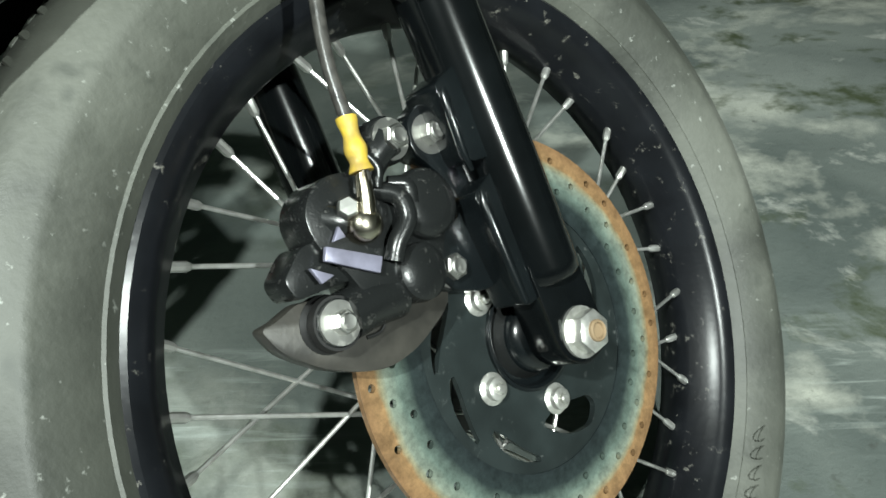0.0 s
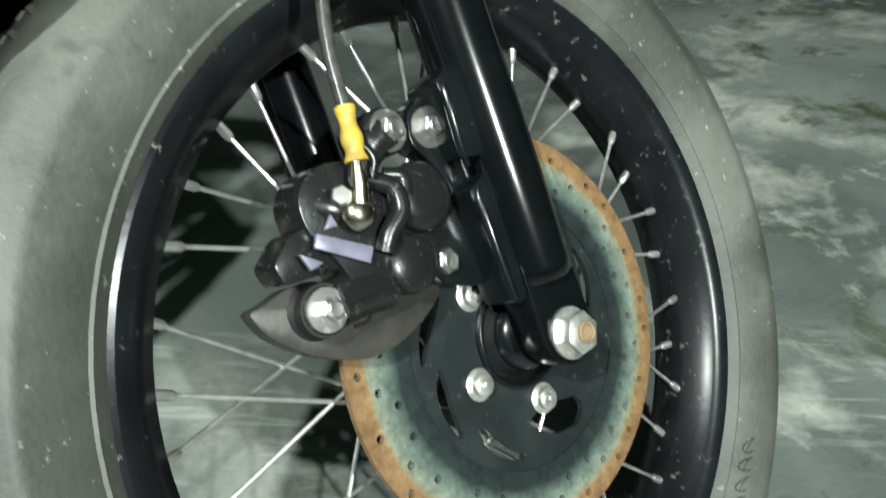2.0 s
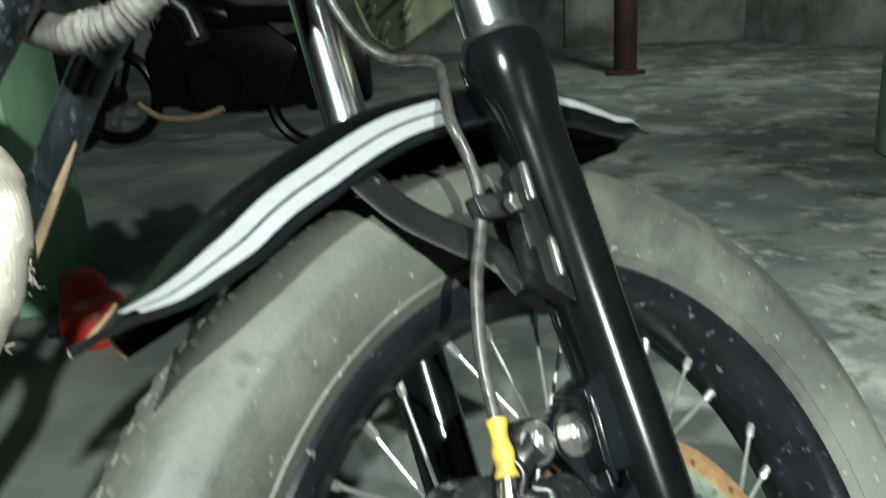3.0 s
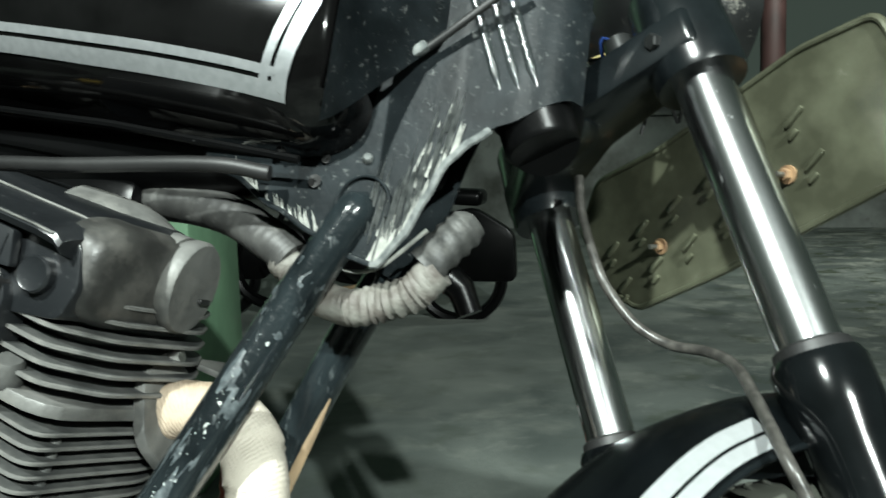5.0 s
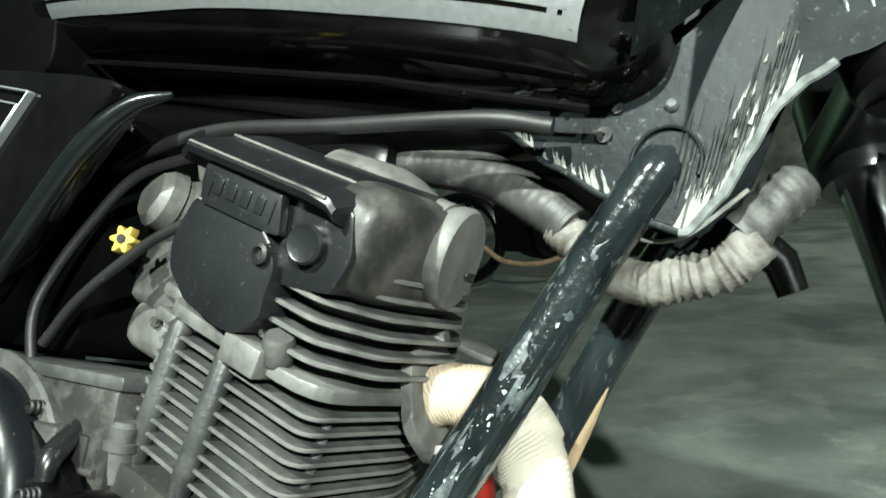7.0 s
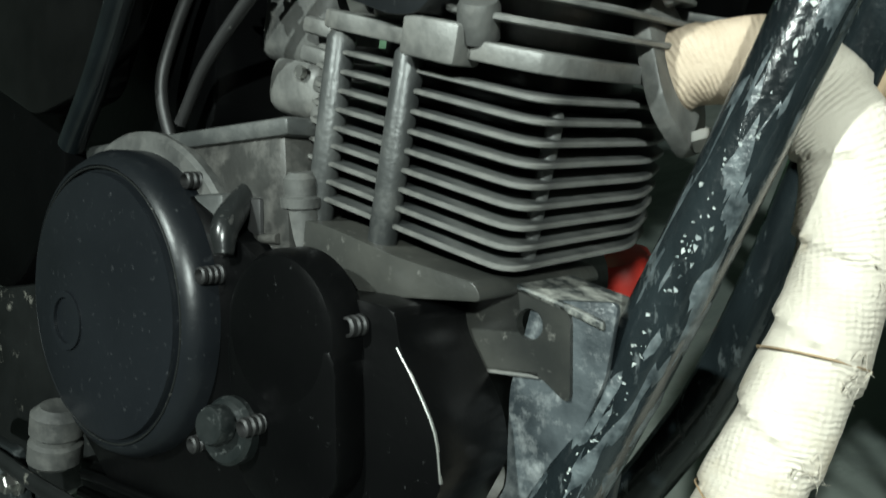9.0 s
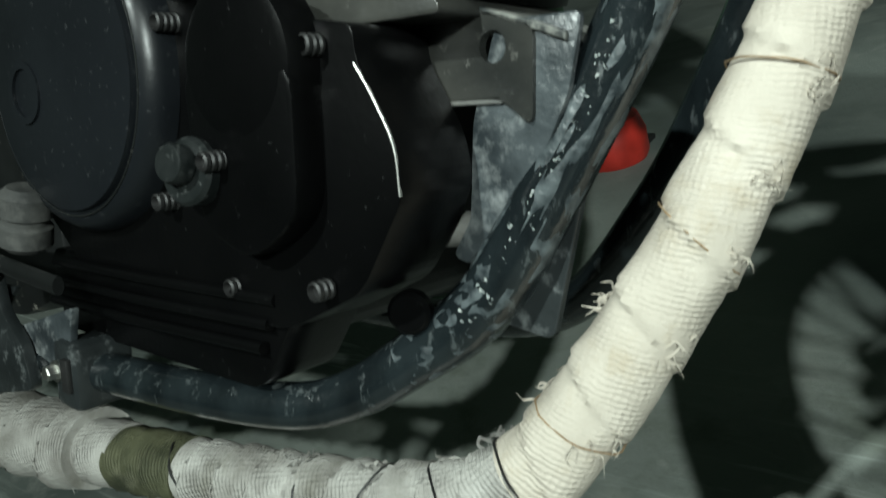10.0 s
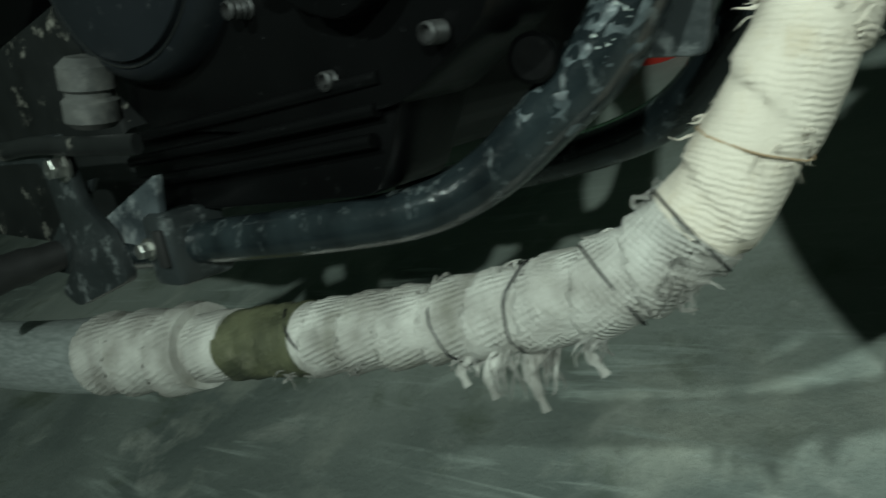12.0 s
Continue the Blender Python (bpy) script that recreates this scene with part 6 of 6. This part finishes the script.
stay = part("fender_stay", tube(spline([(-0.100, -0.052, 0.318), (-0.080, -0.058, 0.285), (-0.056, -0.064, 0.262), (-0.036, -0.068, 0.246), (-0.026, -0.07, 0.225)], 5), 0.0120, 12, flat=0.14, up=(0.62, 0.25, 0.75)), SATIN, fender, "flat black mudguard stay")

# ---- number plate seen from behind, with pressed bars for its writing ----
PL = Matrix.Translation((0.118, 0, 0)) @ axes((0, 1, 0), (0, 0, 1), (1, 0, 0), (0, 0, 0))
plate = part("number_plate", prism(rounded([(0.185, 0.585), (0.178, 0.520), (0.148, 0.484), (0.05, 0.474), (-0.12, 0.466), (-0.15, 0.50), (-0.15, 0.575), (-0.09, 0.592), (0.06, 0.602), (0.14, 0.618)], 0.012), 0.0012, PL), OLIVE, bike, "olive-grey pressed metal plate seen from behind", matrix=WH)
rim_pts = [PL @ Vector((y, z, 0)) for y, z in rounded([(0.183, 0.585), (0.176, 0.521), (0.147, 0.487), (0.05, 0.477), (-0.12, 0.469), (-0.147, 0.50), (-0.147, 0.573), (-0.09, 0.589), (0.06, 0.599), (0.14, 0.615), (0.183, 0.585)], 0.010)]
part("plate_rim", tube(rim_pts, 0.0026, 8), OLIVE, plate)
for r in range(2):
    for c in range(6):
        y = 0.150 - 0.043 * c
        z = 0.512 + 0.036 * r
        for dy, dz, w, h in ((0, 0, 0.020, 0.0042), (0.006, -0.011, 0.010, 0.0040)):
            part("pressed_bar", box(0.004, w, h, 0.0018, (0.1165, y + dy, z + dz), turn=Matrix.Rotation(radians(-18), 3, "X")), OLIVE, plate)
for y, z in ((0.095, 0.524), (-0.042, 0.514)):
    b = part("plate_screw", lathe([(0, 0), (0.0022, 0), (0.0022, 0.014), (0, 0.014)], 10, (0.104, y, z), (1, 0, 0)), STEEL, plate)
    part("screw_nut", hexbolt(0.009, 0.005, 0.007, m=Matrix.Translation((0.1165, y, z)) @ frame_of((-1, 0, 0))), RUST, b)

part("plate_strap", box(0.004, 0.14, 0.026, 0.001, (0.112, 0.03, 0.545)), DARKRED, yoke)

# ---- above the lower yoke ----
for y in (-0.076, 0.119):
    part("upper_shroud", lathe([(0.0193, 0.629), (0.0230, 0.629), (0.0240, 0.634), (0.0230, 0.640), (0.0230, 0.78), (0.0193, 0.78)], 28, (0, y, 0), close=True), GLOSS, leg_r if y < 0 else leg_l)
part("pinch_bolt", hexbolt(0.012, 0.008, 0.0, m=Matrix.Translation((-0.03, -0.077, 0.577)) @ frame_of((-1, 0, 0))), SATIN, yoke)
part("yoke_stop", lathe([(0, 0), (0.011, 0), (0.011, 0.012), (0.009, 0.014), (0, 0.014)], 16, (-0.03, -0.045, 0.592)), SATIN, yoke)
wires = part("headlamp_wiring", box(0.03, 0.02, 0.018, 0.003, (0.055, 0.012, 0.64)), mat("white_plastic", (0.5, 0.5, 0.47), 0.5), bike, "loose headlamp wires and connectors", matrix=WH)
WIREC = (mat("blue_wire", (0.02, 0.06, 0.25), 0.5), mat("orange_wire", (0.45, 0.16, 0.02), 0.5), HOSE, mat("cream_connector", (0.55, 0.47, 0.22), 0.5), HOSE, HOSE)
rw = random.Random(11)
for j in range(12):
    pts = [(0.03 + 0.09 * rw.random(), 0.09 - 0.15 * rw.random(), 0.60 + 0.11 * rw.random()) for _ in range(4)]
    part("wire", tube(spline(pts, 6), 0.0016, 6), WIREC[j % 6], wires)
part("connector", box(0.014, 0.012, 0.010, 0.002, (0.07, -0.01, 0.665)), WIREC[3], wires)
shell = lathe([(0.0, -0.085), (0.035, -0.08), (0.065, -0.06), (0.082, -0.025), (0.085, 0.0), (0.083, 0.0), (0.06, -0.055), (0.03, -0.074), (0, -0.079)], 40, (0.14, 0.0, 0.70), (1, 0, 0))
part("headlamp_shell", shell, SATIN, wires)

# ---- other things in the yard ----
red = tagged(part("red_cap", lathe([(0, 0), (0.066, 0), (0.072, 0.012), (0.071, 0.055), (0.060, 0.088), (0.034, 0.102), (0, 0.107)], 36, (-1.075, 1.005, FLOOR_Z)), RED, None), "red plastic helmet-like shell lying on the ground", "plastic shell")
part("lobe", lathe([(0, 0), (0.050, 0), (0.053, 0.02), (0.047, 0.062), (0.030, 0.085), (0, 0.092)], 30, (-1.105, 1.028, 0.060 + FLOOR_Z)), RED, red)
part("stand", box(0.16, 0.12, 0.012, 0.004, (-1.11, 1.05, 0.007 + FLOOR_Z)), HOSE, red)


def parked(x, y, turn):
    """A motorcycle standing in the background; near-black parts carry the shade it stands in."""
    e = new("parked_motorcycle")
    e.matrix_world = pose(x, y, FLOOR_Z, 0, -4, turn) @ Matrix.Scale(0.80, 4)
    tagged(e, "dark parked motorcycle behind, its shade put into the colour", "motorcycle", group="parked motorcycles")
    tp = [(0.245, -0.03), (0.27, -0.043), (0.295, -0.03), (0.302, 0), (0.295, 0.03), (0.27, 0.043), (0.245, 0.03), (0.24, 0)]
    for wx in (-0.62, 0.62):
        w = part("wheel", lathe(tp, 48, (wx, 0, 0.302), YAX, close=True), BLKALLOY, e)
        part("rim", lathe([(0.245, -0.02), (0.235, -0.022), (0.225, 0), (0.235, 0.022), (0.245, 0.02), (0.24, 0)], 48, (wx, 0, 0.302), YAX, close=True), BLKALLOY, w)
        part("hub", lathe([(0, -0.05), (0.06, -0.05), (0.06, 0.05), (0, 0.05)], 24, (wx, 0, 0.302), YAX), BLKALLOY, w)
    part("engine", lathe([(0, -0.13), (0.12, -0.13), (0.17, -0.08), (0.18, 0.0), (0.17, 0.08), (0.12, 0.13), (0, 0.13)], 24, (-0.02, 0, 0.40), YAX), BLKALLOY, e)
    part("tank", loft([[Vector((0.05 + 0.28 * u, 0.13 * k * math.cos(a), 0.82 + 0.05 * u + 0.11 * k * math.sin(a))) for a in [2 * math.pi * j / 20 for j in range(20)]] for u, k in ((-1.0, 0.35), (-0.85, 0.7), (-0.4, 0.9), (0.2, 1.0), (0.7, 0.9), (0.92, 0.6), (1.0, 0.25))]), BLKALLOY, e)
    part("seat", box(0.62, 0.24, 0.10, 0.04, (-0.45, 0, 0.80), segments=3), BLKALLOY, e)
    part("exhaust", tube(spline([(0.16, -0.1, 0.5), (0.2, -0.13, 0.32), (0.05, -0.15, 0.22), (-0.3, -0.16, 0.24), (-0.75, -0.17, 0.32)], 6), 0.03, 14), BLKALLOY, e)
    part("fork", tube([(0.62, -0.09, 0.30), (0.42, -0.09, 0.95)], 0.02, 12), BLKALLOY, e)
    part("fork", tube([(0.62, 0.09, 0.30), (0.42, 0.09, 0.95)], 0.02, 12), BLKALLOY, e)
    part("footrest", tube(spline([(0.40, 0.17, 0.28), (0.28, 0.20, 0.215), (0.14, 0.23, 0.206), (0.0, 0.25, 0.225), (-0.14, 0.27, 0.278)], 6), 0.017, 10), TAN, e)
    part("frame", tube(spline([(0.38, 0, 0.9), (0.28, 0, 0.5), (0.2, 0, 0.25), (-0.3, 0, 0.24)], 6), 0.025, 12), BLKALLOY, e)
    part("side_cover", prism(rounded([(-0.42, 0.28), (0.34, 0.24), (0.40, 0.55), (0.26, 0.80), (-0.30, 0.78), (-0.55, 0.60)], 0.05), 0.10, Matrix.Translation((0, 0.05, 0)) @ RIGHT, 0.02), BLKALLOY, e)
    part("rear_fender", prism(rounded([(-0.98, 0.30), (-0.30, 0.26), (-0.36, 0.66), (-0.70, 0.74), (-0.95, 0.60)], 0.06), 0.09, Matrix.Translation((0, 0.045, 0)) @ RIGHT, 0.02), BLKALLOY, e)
    return e


parked(-1.90, 3.25, 188)
parked(-3.2, 3.0, 200)


# ---- footrest, pedal and stand gear behind the clutch cover ----
lever = part("pedal_lever", tube(spline([(-0.985, -0.168, 0.292), (-0.924, -0.172, 0.2915), (-0.86, -0.172, 0.2850), (-0.800, -0.170, 0.2800)], 5), 0.0060, 12, flat=0.6), SATIN, bike, "worn black brake lever")
union = part("brake_union", lathe([(0, 0), (0.012, 0), (0.0165, 0.004), (0.0165, 0.016), (0.014, 0.018), (0.014, 0.021), (0.0165, 0.023), (0.0165, 0.036), (0.011, 0.041), (0, 0.041)], 24, (-0.8600, -0.160, 0.2950), (0.25, 0, 1)), DUSTDARK, bike, "grey steel brake cylinder")
part("stay_plate", prism(rounded([(-0.8986, 0.2348), (-0.8135, 0.2618), (-0.8223, 0.2323), (-0.8476, 0.2154), (-0.8884, 0.2195)], 0.004), 0.005, side(-0.152), 0.001), ARMM, bike, "muddy stay plate by the footrest")
part("stay_strap", prism([(-1.0125, 0.2037), (-0.9179, 0.2621), (-0.8925, 0.2641), (-0.9671, 0.1997)], 0.005, side(-0.150), 0.001), SPLASH2, bike, "dark dusty steel strap")
rest = part("footrest_plate", prism(rounded([(-0.905, 0.296), (-1.02, 0.300), (-1.03, 0.285), (-0.935, 0.280), (-0.925, 0.215), (-0.96, 0.19), (-0.94, 0.18), (-0.86, 0.20), (-0.87, 0.23), (-0.895, 0.25)], 0.008), 0.008, side(-0.158), 0.002), SPLASH2, bike, "mud-splashed steel footrest plate")
part("footrest_peg", tube(spline([(-0.97, -0.15, 0.215), (-0.98, -0.20, 0.212), (-0.985, -0.27, 0.212)], 5), lambda u, a: 0.010 + 0.004 * min(1, u * 2) + 0.0007 * math.sin(u * 90), 16), HOSE, rest)
part("plate_bolt", hexbolt(0.014, 0.009, 0.010, m=Matrix.Translation((-0.905, -0.166, 0.275)) @ frame_of((0, -1, 0))), STEEL, rest)
clamp = part("tube_clamp", box(0.03, 0.040, 0.044, 0.005, (-0.822, -0.142, 0.217), turn=Matrix.Rotation(radians(2), 3, "Y")), SPLASH2, bike, "muddy clamp bracket on the frame tube")
part("clamp_slot", box(0.008, 0.004, 0.022, 0.001, (-0.816, -0.1635, 0.219)), HOSE, clamp)
part("clamp_bolt", hexbolt(0.010, 0.007, 0.007, m=Matrix.Translation((-0.831, -0.163, 0.219)) @ frame_of((0, -1, 0))), STEEL, clamp)
